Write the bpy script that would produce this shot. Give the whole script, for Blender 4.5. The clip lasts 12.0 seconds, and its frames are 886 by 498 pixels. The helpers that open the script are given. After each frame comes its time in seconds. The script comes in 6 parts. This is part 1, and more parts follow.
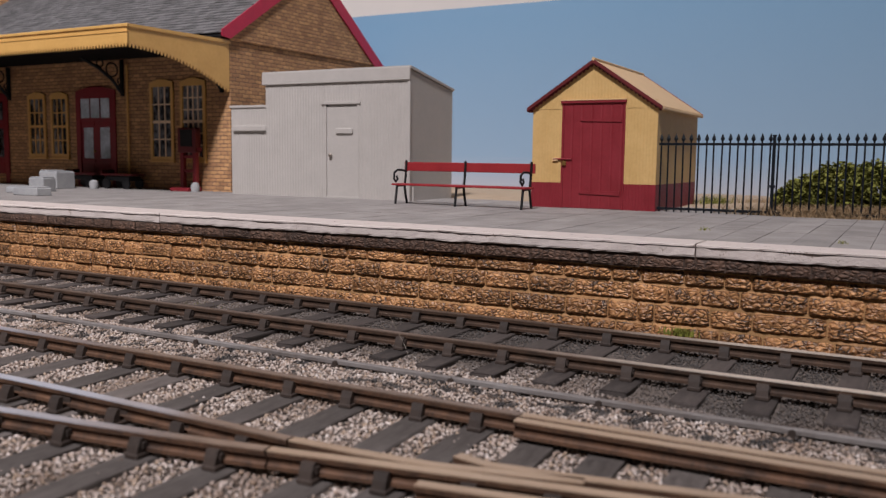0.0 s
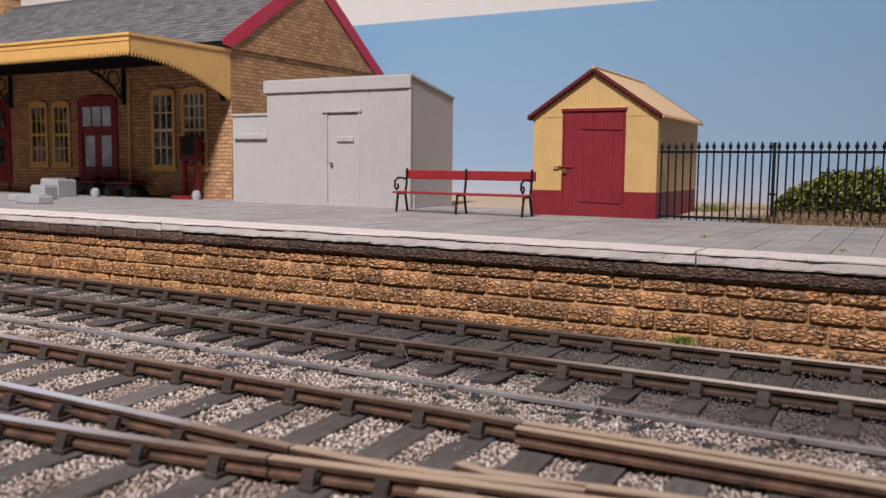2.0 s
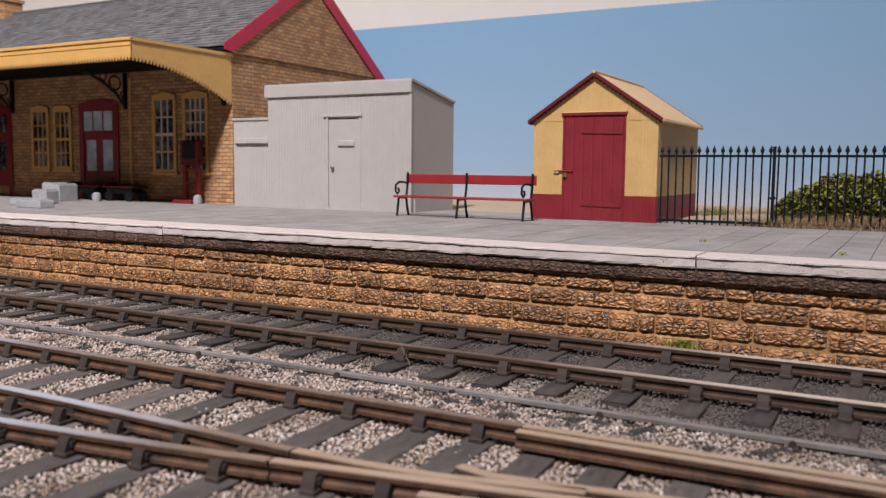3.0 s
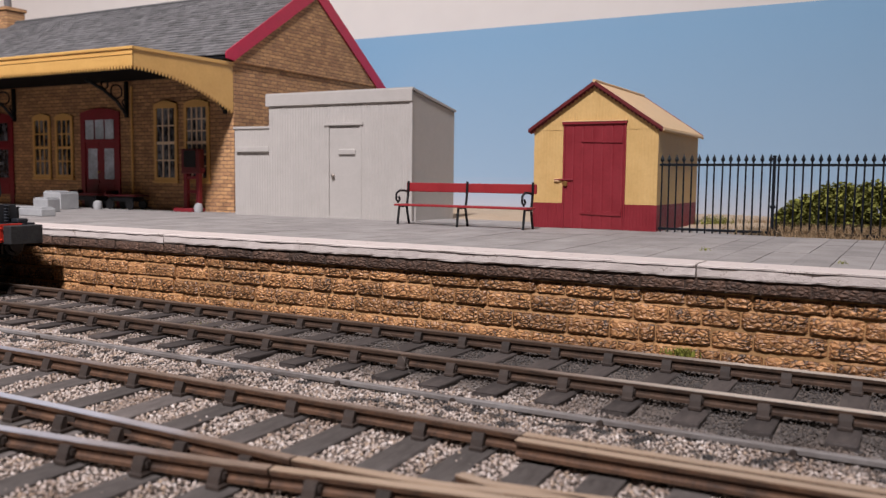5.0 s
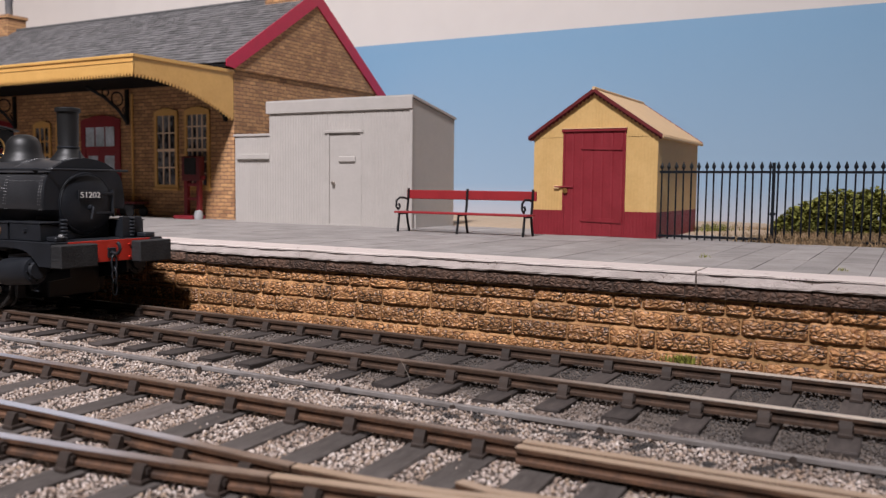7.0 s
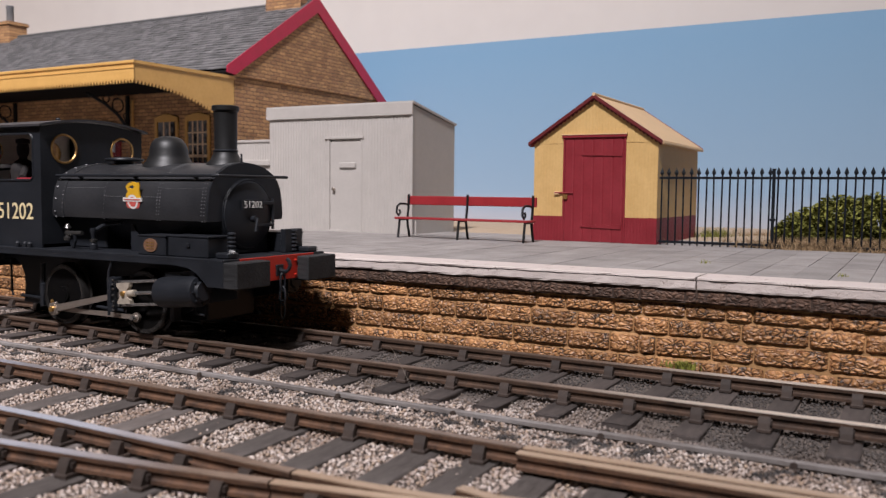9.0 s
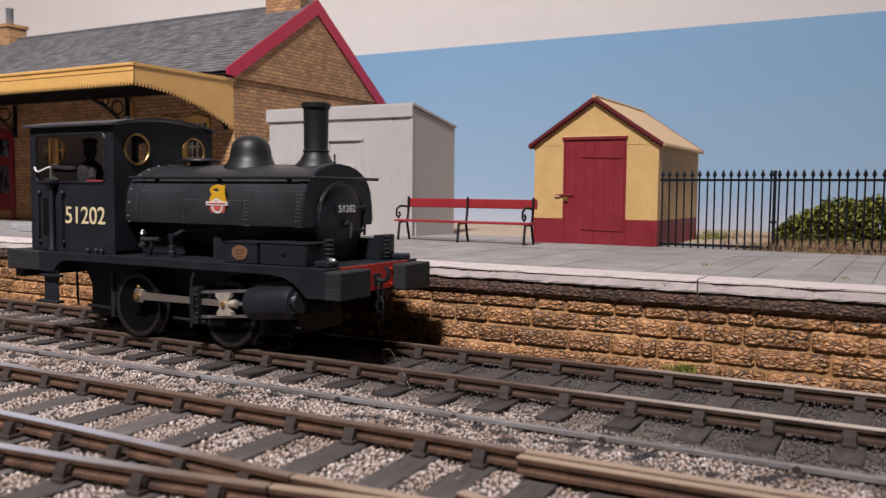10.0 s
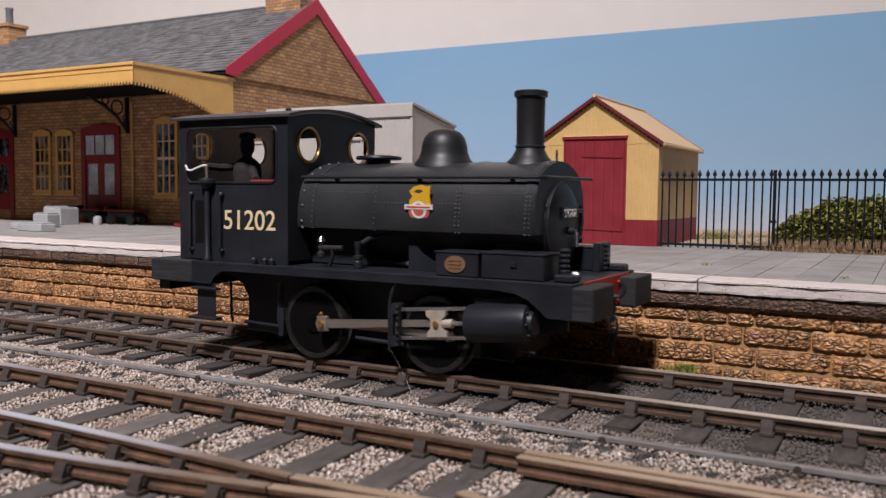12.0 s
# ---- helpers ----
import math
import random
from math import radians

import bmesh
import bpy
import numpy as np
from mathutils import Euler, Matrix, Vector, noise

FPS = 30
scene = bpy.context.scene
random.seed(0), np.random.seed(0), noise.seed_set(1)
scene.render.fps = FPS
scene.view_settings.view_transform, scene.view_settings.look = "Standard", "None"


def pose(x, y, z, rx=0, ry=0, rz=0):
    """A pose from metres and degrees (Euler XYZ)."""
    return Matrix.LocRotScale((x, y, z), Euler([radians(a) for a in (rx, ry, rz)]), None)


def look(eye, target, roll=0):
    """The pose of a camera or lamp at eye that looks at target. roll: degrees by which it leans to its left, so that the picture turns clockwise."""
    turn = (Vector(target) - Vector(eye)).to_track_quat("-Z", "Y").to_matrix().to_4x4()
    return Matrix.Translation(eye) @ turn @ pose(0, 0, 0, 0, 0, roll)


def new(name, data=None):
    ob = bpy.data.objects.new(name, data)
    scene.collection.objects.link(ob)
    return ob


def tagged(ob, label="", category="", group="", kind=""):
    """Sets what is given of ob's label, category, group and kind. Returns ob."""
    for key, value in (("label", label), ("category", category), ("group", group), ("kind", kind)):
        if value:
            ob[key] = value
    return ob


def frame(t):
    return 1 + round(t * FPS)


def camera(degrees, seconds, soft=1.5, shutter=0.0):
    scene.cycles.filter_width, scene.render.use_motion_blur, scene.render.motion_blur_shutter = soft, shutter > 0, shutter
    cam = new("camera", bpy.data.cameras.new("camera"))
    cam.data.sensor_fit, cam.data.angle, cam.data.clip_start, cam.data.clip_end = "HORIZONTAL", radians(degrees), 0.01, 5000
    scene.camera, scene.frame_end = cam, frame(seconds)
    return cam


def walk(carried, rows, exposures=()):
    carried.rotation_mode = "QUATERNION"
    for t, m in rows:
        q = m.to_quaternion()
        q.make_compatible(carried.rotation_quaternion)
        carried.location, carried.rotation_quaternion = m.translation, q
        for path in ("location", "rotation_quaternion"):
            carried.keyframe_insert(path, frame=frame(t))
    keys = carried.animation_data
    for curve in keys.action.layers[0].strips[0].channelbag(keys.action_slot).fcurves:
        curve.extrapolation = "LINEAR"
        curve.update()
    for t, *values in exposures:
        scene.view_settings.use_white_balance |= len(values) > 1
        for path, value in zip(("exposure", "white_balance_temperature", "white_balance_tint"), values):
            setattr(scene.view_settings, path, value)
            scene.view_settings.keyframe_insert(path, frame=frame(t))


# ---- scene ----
# A model railway in seven-millimetre scale. Shapes are written in millimetres and turned into metres by MM.
MM = 0.001
TRACK_Y = 207.6        # centre line of the platform road
PLATFORM_Z = 23.0      # above the rail heads
EDGE_Y = 243.0         # front of the platform coping

cam = camera(54.72, 12.0, soft=1.25, shutter=0.4)
cam.data.dof.use_dof = True
cam.data.dof.focus_distance, cam.data.dof.aperture_fstop = 0.292, 35.0
walk(cam, [
    (0.0, pose(-0.00046, 0.00084, 0.04617, 83.916, -0.651, 28.965)),
    (0.5, pose(-0.00068, 0.00122, 0.04612, 83.973, -0.654, 28.972)),
    (1.0, pose(-0.00027, 0.00048, 0.04622, 84.187, -0.617, 29.027)),
    (1.5, pose(-0.00026, 0.00047, 0.04622, 84.272, -0.628, 29.008)),
    (2.0, pose(-0.00021, 0.00038, 0.04623, 84.433, -0.608, 29.013)),
    (2.5, pose(0.00000, -0.00000, 0.04627, 84.573, -0.604, 29.028)),
    (3.0, pose(0.00007, -0.00013, 0.04628, 84.703, -0.576, 29.059)),
    (5.0, pose(0.00027, -0.00049, 0.04632, 85.266, -0.620, 29.097)),
    (5.5, pose(0.00035, -0.00063, 0.04633, 85.381, -0.596, 29.104)),
    (6.0, pose(0.00036, -0.00066, 0.04633, 85.498, -0.607, 29.102)),
    (6.5, pose(0.00040, -0.00072, 0.04633, 85.607, -0.596, 29.103)),
    (7.0, pose(0.00042, -0.00076, 0.04634, 85.742, -0.604, 29.100)),
    (9.0, pose(0.00048, -0.00086, 0.04634, 86.142, -0.588, 29.120)),
    (9.5, pose(0.00053, -0.00094, 0.04634, 86.236, -0.570, 29.115)),
    (10.0, pose(-0.00007, 0.00013, 0.04626, 86.300, -0.565, 29.123)),
    (10.5, pose(0.00020, -0.00037, 0.04630, 86.335, -0.574, 29.117)),
    (11.0, pose(-0.00095, 0.00171, 0.04615, 86.315, -0.583, 29.126)),
    (11.5, pose(-0.00021, 0.00039, 0.04624, 86.312, -0.586, 29.121)),
    (12.0, pose(-0.00021, 0.00038, 0.04624, 86.281, -0.576, 29.114)),
], exposures=[(0.0, -0.34), (0.25, -0.2), (0.5, -0.05), (1.0, 0.0), (12.0, 0.0)])

# ---- light: one room lamp over the camera, white walls that bounce it ----
world = bpy.data.worlds.new("room_air")
scene.world = world
world.use_nodes = True
world.node_tree.nodes["Background"].inputs[0].default_value = (0.9, 0.93, 1.0, 1)
world.node_tree.nodes["Background"].inputs[1].default_value = 0.35
lamp_data = bpy.data.lights.new("ceiling_lamp_light", "AREA")
lamp_data.shape, lamp_data.size, lamp_data.spread = "DISK", 0.24, radians(75)
lamp_data.energy, lamp_data.color = 13.9, (0.985, 0.94, 0.985)
lamp_light = new("ceiling_lamp_light", lamp_data)
lamp_light.matrix_world = look((0.06, -0.92, 1.64), (-0.68, 0.27, 0.0))

# ---- materials ----
def material(name, c1, c2=None, rough=0.7, metal=0.0, scale=300.0, fine=None, bump=0.0, depth=0.0002, spread=0.0, stretch=(1, 1, 1), island=False, contrast=(0.35, 0.65), coat=0.0, spec=0.5):
    """Two colours mixed by a coarse and a fine grain, with relief of the fine one. spread: how far pieces differ from one another."""
    m = bpy.data.materials.new(name)
    m.use_nodes = True
    n, l = m.node_tree.nodes, m.node_tree.links
    b = n["Principled BSDF"]
    b.inputs["Roughness"].default_value = rough
    b.inputs["Metallic"].default_value = metal
    b.inputs["Coat Weight"].default_value = coat
    b.inputs["Specular IOR Level"].default_value = spec
    c2 = c2 or tuple(v * 0.8 for v in c1)
    tc = n.new("ShaderNodeTexCoord")
    mp = n.new("ShaderNodeMapping")
    mp.inputs["Scale"].default_value = stretch
    l.new(tc.outputs["Object"], mp.inputs[0])
    big = n.new("ShaderNodeTexNoise")
    big.inputs["Scale"].default_value, big.inputs["Detail"].default_value = scale, 5
    small = n.new("ShaderNodeTexNoise")
    small.inputs["Scale"].default_value, small.inputs["Detail"].default_value = fine or scale * 6, 6
    l.new(mp.outputs[0], big.inputs["Vector"])
    l.new(mp.outputs[0], small.inputs["Vector"])
    mixer = n.new("ShaderNodeMath")
    mixer.operation = "MULTIPLY_ADD"
    mixer.inputs[1].default_value = 0.6
    half = n.new("ShaderNodeMath")
    half.operation = "MULTIPLY"
    half.inputs[1].default_value = 0.4
    l.new(small.outputs[0], half.inputs[0])
    l.new(big.outputs[0], mixer.inputs[0])
    l.new(half.outputs[0], mixer.inputs[2])
    ramp = n.new("ShaderNodeValToRGB")
    ramp.color_ramp.elements[0].position, ramp.color_ramp.elements[1].position = contrast
    ramp.color_ramp.elements[0].color, ramp.color_ramp.elements[1].color = (*c2, 1), (*c1, 1)
    l.new(mixer.outputs[0], ramp.inputs[0])
    out = ramp.outputs[0]
    if spread:
        rnd = n.new("ShaderNodeNewGeometry" if island else "ShaderNodeObjectInfo")
        hsv = n.new("ShaderNodeHueSaturation")
        mr = n.new("ShaderNodeMapRange")
        mr.inputs[3].default_value, mr.inputs[4].default_value = 1 - spread, 1 + spread
        l.new(rnd.outputs["Random Per Island" if island else "Random"], mr.inputs[0])
        l.new(mr.outputs[0], hsv.inputs["Value"])
        l.new(out, hsv.inputs["Color"])
        out = hsv.outputs[0]
    l.new(out, b.inputs["Base Color"])
    rr = n.new("ShaderNodeMapRange")
    rr.inputs[3].default_value, rr.inputs[4].default_value = max(0.02, rough - 0.1), min(1, rough + 0.1)
    l.new(big.outputs[0], rr.inputs[0])
    l.new(rr.outputs[0], b.inputs["Roughness"])
    if bump:
        bp = n.new("ShaderNodeBump")
        bp.inputs["Strength"].default_value, bp.inputs["Distance"].default_value = bump, depth
        l.new(small.outputs[0], bp.inputs["Height"])
        l.new(bp.outputs[0], b.inputs["Normal"])
    return m


def brick_material(name, c1, c2, mortar, brick_w, brick_h, joint, axis, depth=0.00035, offset=0.5, spread=0.8):
    """Courses too small to build: brick_w, brick_h and joint in mm; axis: 'x' for walls that run along x, 'y' along y."""
    m = material(name, c1, c2, rough=0.85)
    n, l = m.node_tree.nodes, m.node_tree.links
    b = n["Principled BSDF"]
    tc = n.new("ShaderNodeTexCoord")
    sep = n.new("ShaderNodeSeparateXYZ")
    com = n.new("ShaderNodeCombineXYZ")
    l.new(tc.outputs["Object"], sep.inputs[0])
    l.new(sep.outputs["X" if axis == "x" else "Y"], com.inputs[0])
    l.new(sep.outputs["Z"], com.inputs[1])
    wob = n.new("ShaderNodeTexNoise")
    wob.inputs["Scale"].default_value = 260
    l.new(tc.outputs["Object"], wob.inputs["Vector"])
    add = n.new("ShaderNodeVectorMath")
    add.operation = "MULTIPLY_ADD"
    add.inputs[1].default_value = (0.0008, 0.0008, 0)
    l.new(wob.outputs["Color"], add.inputs[0])
    l.new(com.outputs[0], add.inputs[2])
    br = n.new("ShaderNodeTexBrick")
    br.offset = offset
    br.inputs["Scale"].default_value = 1.0
    br.inputs["Brick Width"].default_value = brick_w * MM
    br.inputs["Row Height"].default_value = brick_h * MM
    br.inputs["Mortar Size"].default_value = joint * MM
    br.inputs["Mortar Smooth"].default_value = 0.5
    br.inputs["Bias"].default_value = 0.0
    br.inputs["Color1"].default_value, br.inputs["Color2"].default_value = (*c1, 1), (*c2, 1)
    br.inputs["Mortar"].default_value = (*mortar, 1)
    l.new(add.outputs[0], br.inputs["Vector"])
    mix = n.new("ShaderNodeMix")
    mix.data_type, mix.blend_type = "RGBA", "MULTIPLY"
    mix.inputs[0].default_value = spread
    grime = n.new("ShaderNodeTexNoise")
    grime.inputs["Scale"].default_value, grime.inputs["Detail"].default_value = 140, 6
    l.new(tc.outputs["Object"], grime.inputs["Vector"])
    ramp = n.new("ShaderNodeValToRGB")
    ramp.color_ramp.elements[0].position, ramp.color_ramp.elements[1].position = 0.3, 0.62
    ramp.color_ramp.elements[0].color, ramp.color_ramp.elements[1].color = (0.5, 0.47, 0.44, 1), (1, 1, 1, 1)
    l.new(grime.outputs[0], ramp.inputs[0])
    l.new(br.outputs[0], mix.inputs[6])
    l.new(ramp.outputs[0], mix.inputs[7])
    l.new(mix.outputs[2], b.inputs["Base Color"])
    bp = n.new("ShaderNodeBump")
    bp.invert = True
    bp.inputs["Strength"].default_value, bp.inputs["Distance"].default_value = 0.9, depth
    l.new(br.outputs["Fac"], bp.inputs["Height"])
    l.new(bp.outputs[0], b.inputs["Normal"])
    return m


M = {}
M["wall_white"] = material("room_wall_paint", (0.79, 0.715, 0.655), (0.75, 0.675, 0.62), rough=0.9, scale=8, bump=0.1)
M["wall_dim"] = material("room_wall_dim_paint", (0.6, 0.57, 0.54), (0.56, 0.53, 0.50), rough=0.9, scale=8)
M["ceiling_white"] = material("ceiling_paint", (0.6, 0.59, 0.58), (0.56, 0.55, 0.54), rough=0.9, scale=8)
M["carpet"] = material("floor_carpet", (0.25, 0.22, 0.19), (0.2, 0.18, 0.16), rough=1, scale=60, bump=0.3)
M["baseboard"] = material("plywood", (0.42, 0.31, 0.2), (0.36, 0.26, 0.16), rough=0.7, scale=30, stretch=(1, 8, 8))
M["rail_side"] = material("rusty_rail", (0.155, 0.078, 0.043), (0.045, 0.026, 0.018), rough=0.65, scale=250, bump=0.3)
M["rail_side_dark"] = material("sooty_rail", (0.105, 0.06, 0.038), (0.036, 0.023, 0.017), rough=0.6, scale=250, bump=0.3)


def rail_head_material(name, x0, x1, bare_sheen, painted, worn):
    """A rail head in rust-coloured paint, worn towards one end, from x0 to x1, to bare nickel with its sheen painted
    in.
    """
    m = material(name, painted, worn, rough=0.4, metal=0.3, scale=160, stretch=(0.2, 1, 1))
    n, l = m.node_tree.nodes, m.node_tree.links
    b = n["Principled BSDF"]
    tc = n.new("ShaderNodeTexCoord")
    sep = n.new("ShaderNodeSeparateXYZ")
    l.new(tc.outputs["Object"], sep.inputs[0])
    nz = n.new("ShaderNodeTexNoise")
    nz.inputs["Scale"].default_value, nz.inputs["Detail"].default_value = 45, 6
    l.new(tc.outputs["Object"], nz.inputs["Vector"])
    w = n.new("ShaderNodeMath")
    w.operation = "MULTIPLY_ADD"
    w.inputs[1].default_value = 0.05
    l.new(nz.outputs[0], w.inputs[0])
    l.new(sep.outputs["X"], w.inputs[2])
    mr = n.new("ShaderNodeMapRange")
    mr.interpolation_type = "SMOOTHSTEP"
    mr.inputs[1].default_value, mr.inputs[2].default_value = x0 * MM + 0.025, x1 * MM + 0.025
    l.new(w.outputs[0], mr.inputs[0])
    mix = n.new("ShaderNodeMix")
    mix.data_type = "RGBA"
    mix.inputs[7].default_value = (*bare_sheen, 1)
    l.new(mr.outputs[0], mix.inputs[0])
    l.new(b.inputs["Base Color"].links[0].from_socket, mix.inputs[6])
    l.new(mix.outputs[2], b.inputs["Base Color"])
    mt = n.new("ShaderNodeMapRange")
    mt.inputs[3].default_value, mt.inputs[4].default_value = 0.25, 0.45
    l.new(mr.outputs[0], mt.inputs[0])
    l.new(mt.outputs[0], b.inputs["Metallic"])
    return m


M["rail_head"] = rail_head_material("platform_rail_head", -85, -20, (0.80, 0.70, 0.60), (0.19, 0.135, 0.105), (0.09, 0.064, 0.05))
# Bluish-white sheen at the left ends is painted into these head colours.
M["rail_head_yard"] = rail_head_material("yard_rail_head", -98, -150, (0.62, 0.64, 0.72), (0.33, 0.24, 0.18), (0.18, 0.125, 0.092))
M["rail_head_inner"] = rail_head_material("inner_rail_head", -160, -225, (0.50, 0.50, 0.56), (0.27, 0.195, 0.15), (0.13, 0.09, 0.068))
M["rail_bare"] = material("bare_tan_rail", (0.55, 0.41, 0.29), (0.4, 0.28, 0.19), rough=0.38, metal=0.3, scale=200, stretch=(0.15, 1, 1))
M["sleeper"] = material("weathered_sleeper", (0.175, 0.15, 0.138), (0.075, 0.062, 0.056), rough=0.8, scale=180, stretch=(1, 0.25, 1), bump=0.5, depth=0.0003, spread=0.3)
M["sleeper_sooty"] = material("sooty_sleeper", (0.082, 0.066, 0.059), (0.034, 0.027, 0.025), rough=0.8, scale=180, stretch=(1, 0.25, 1), bump=0.5, depth=0.0003, spread=0.3)
M["chair_iron"] = material("rail_chair_iron", (0.062, 0.042, 0.032), (0.03, 0.021, 0.017), rough=0.75, scale=400, bump=0.3, spread=0.2)
M["coping"] = material("white_painted_coping", (0.63, 0.55, 0.51), (0.26, 0.19, 0.15), rough=0.75, scale=210, fine=1900, bump=0.7, depth=0.0004, contrast=(0.345, 0.40), spread=0.04)
M["slab"] = material("grey_paving_slab", (0.345, 0.318, 0.302), (0.235, 0.214, 0.202), rough=0.85, scale=75, fine=1500, bump=0.4, spread=0.09, contrast=(0.36, 0.6))
M["paving_joint"] = material("paving_joint", (0.13, 0.12, 0.115), rough=0.9)
M["mortar"] = material("sandy_mortar", (0.50, 0.28, 0.12), (0.26, 0.14, 0.06), rough=0.95, scale=300, bump=0.4)
M["sand"] = material("sandy_ground", (0.5, 0.38, 0.27), (0.4, 0.3, 0.2), rough=0.95, scale=150, bump=0.6, depth=0.0005)
M["grey_paint"] = material("pale_grey_paint", (0.465, 0.432, 0.402), (0.425, 0.394, 0.366), rough=0.6, scale=120, bump=0.08)
M["red_paint"] = material("maroon_paint", (0.25, 0.018, 0.028), (0.20, 0.013, 0.02), rough=0.5, scale=140, bump=0.15)
M["cream_paint"] = material("cream_yellow_paint", (0.66, 0.435, 0.175), (0.58, 0.37, 0.14), rough=0.55, scale=130, bump=0.12)
M["cream_roof"] = material("cream_roof_sheet", (0.70, 0.48, 0.27), (0.62, 0.42, 0.22), rough=0.6, scale=130, bump=0.1)
M["fascia_yellow"] = material("golden_yellow_paint", (0.70, 0.41, 0.13), (0.62, 0.35, 0.105), rough=0.5, scale=90, bump=0.1)
M["black_paint"] = material("black_iron_paint", (0.007, 0.007, 0.008), (0.012, 0.012, 0.013), rough=0.5, scale=200, spec=0.3)
M["fence_black"] = material("fence_paint", (0.006, 0.008, 0.012), (0.01, 0.012, 0.016), rough=0.45, scale=200, spec=0.25)
M["brick_x"] = brick_material("station_brick_front", (0.62, 0.345, 0.155), (0.39, 0.20, 0.098), (0.21, 0.125, 0.078), 6.2, 2.45, 0.32, "x", spread=0.45)
M["brick_y"] = brick_material("station_brick_gable", (0.62, 0.345, 0.155), (0.39, 0.20, 0.098), (0.21, 0.125, 0.078), 6.2, 2.45, 0.32, "y", spread=0.45)
M["slate"] = material("roof_slate", (0.17, 0.165, 0.165), (0.10, 0.097, 0.1), rough=0.7, scale=140, bump=0.25, spread=0.28, island=True)
# Pale patches in this glass colour stand for reflections.
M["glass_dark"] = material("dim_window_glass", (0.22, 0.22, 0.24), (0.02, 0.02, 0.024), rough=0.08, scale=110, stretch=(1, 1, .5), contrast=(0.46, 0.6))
M["loco_black"] = material("satin_black_loco", (0.0175, 0.0195, 0.0245), (0.011, 0.0125, 0.0155), rough=0.45, scale=120, fine=1500, bump=0.06, spec=0.33)
M["red_beam"] = material("vermilion_beam", (0.55, 0.03, 0.015), (0.48, 0.024, 0.012), rough=0.45, scale=150)


def sky_board_material():
    m = material("sky_board_paint", (0.19, 0.40, 0.62), (0.18, 0.385, 0.6), rough=0.75, scale=20)
    n, l = m.node_tree.nodes, m.node_tree.links
    tc = n.new("ShaderNodeTexCoord")
    sep = n.new("ShaderNodeSeparateXYZ")
    l.new(tc.outputs["Object"], sep.inputs[0])
    ramp = n.new("ShaderNodeValToRGB")
    mr = n.new("ShaderNodeMapRange")
    mr.inputs[1].default_value, mr.inputs[2].default_value = 0.0, 0.16
    l.new(sep.outputs["Z"], mr.inputs[0])
    l.new(mr.outputs[0], ramp.inputs[0])
    e = ramp.color_ramp.elements
    e[0].position, e[0].color = 0.13, (0.48, 0.49, 0.54, 1)
    e[1].position, e[1].color = 0.95, (0.215, 0.385, 0.57, 1)
    k = e.new(0.3)
    k.color = (0.29, 0.425, 0.575, 1)
    l.new(ramp.outputs[0], n["Principled BSDF"].inputs["Base Color"])
    return m


M["sky_board"] = sky_board_material()


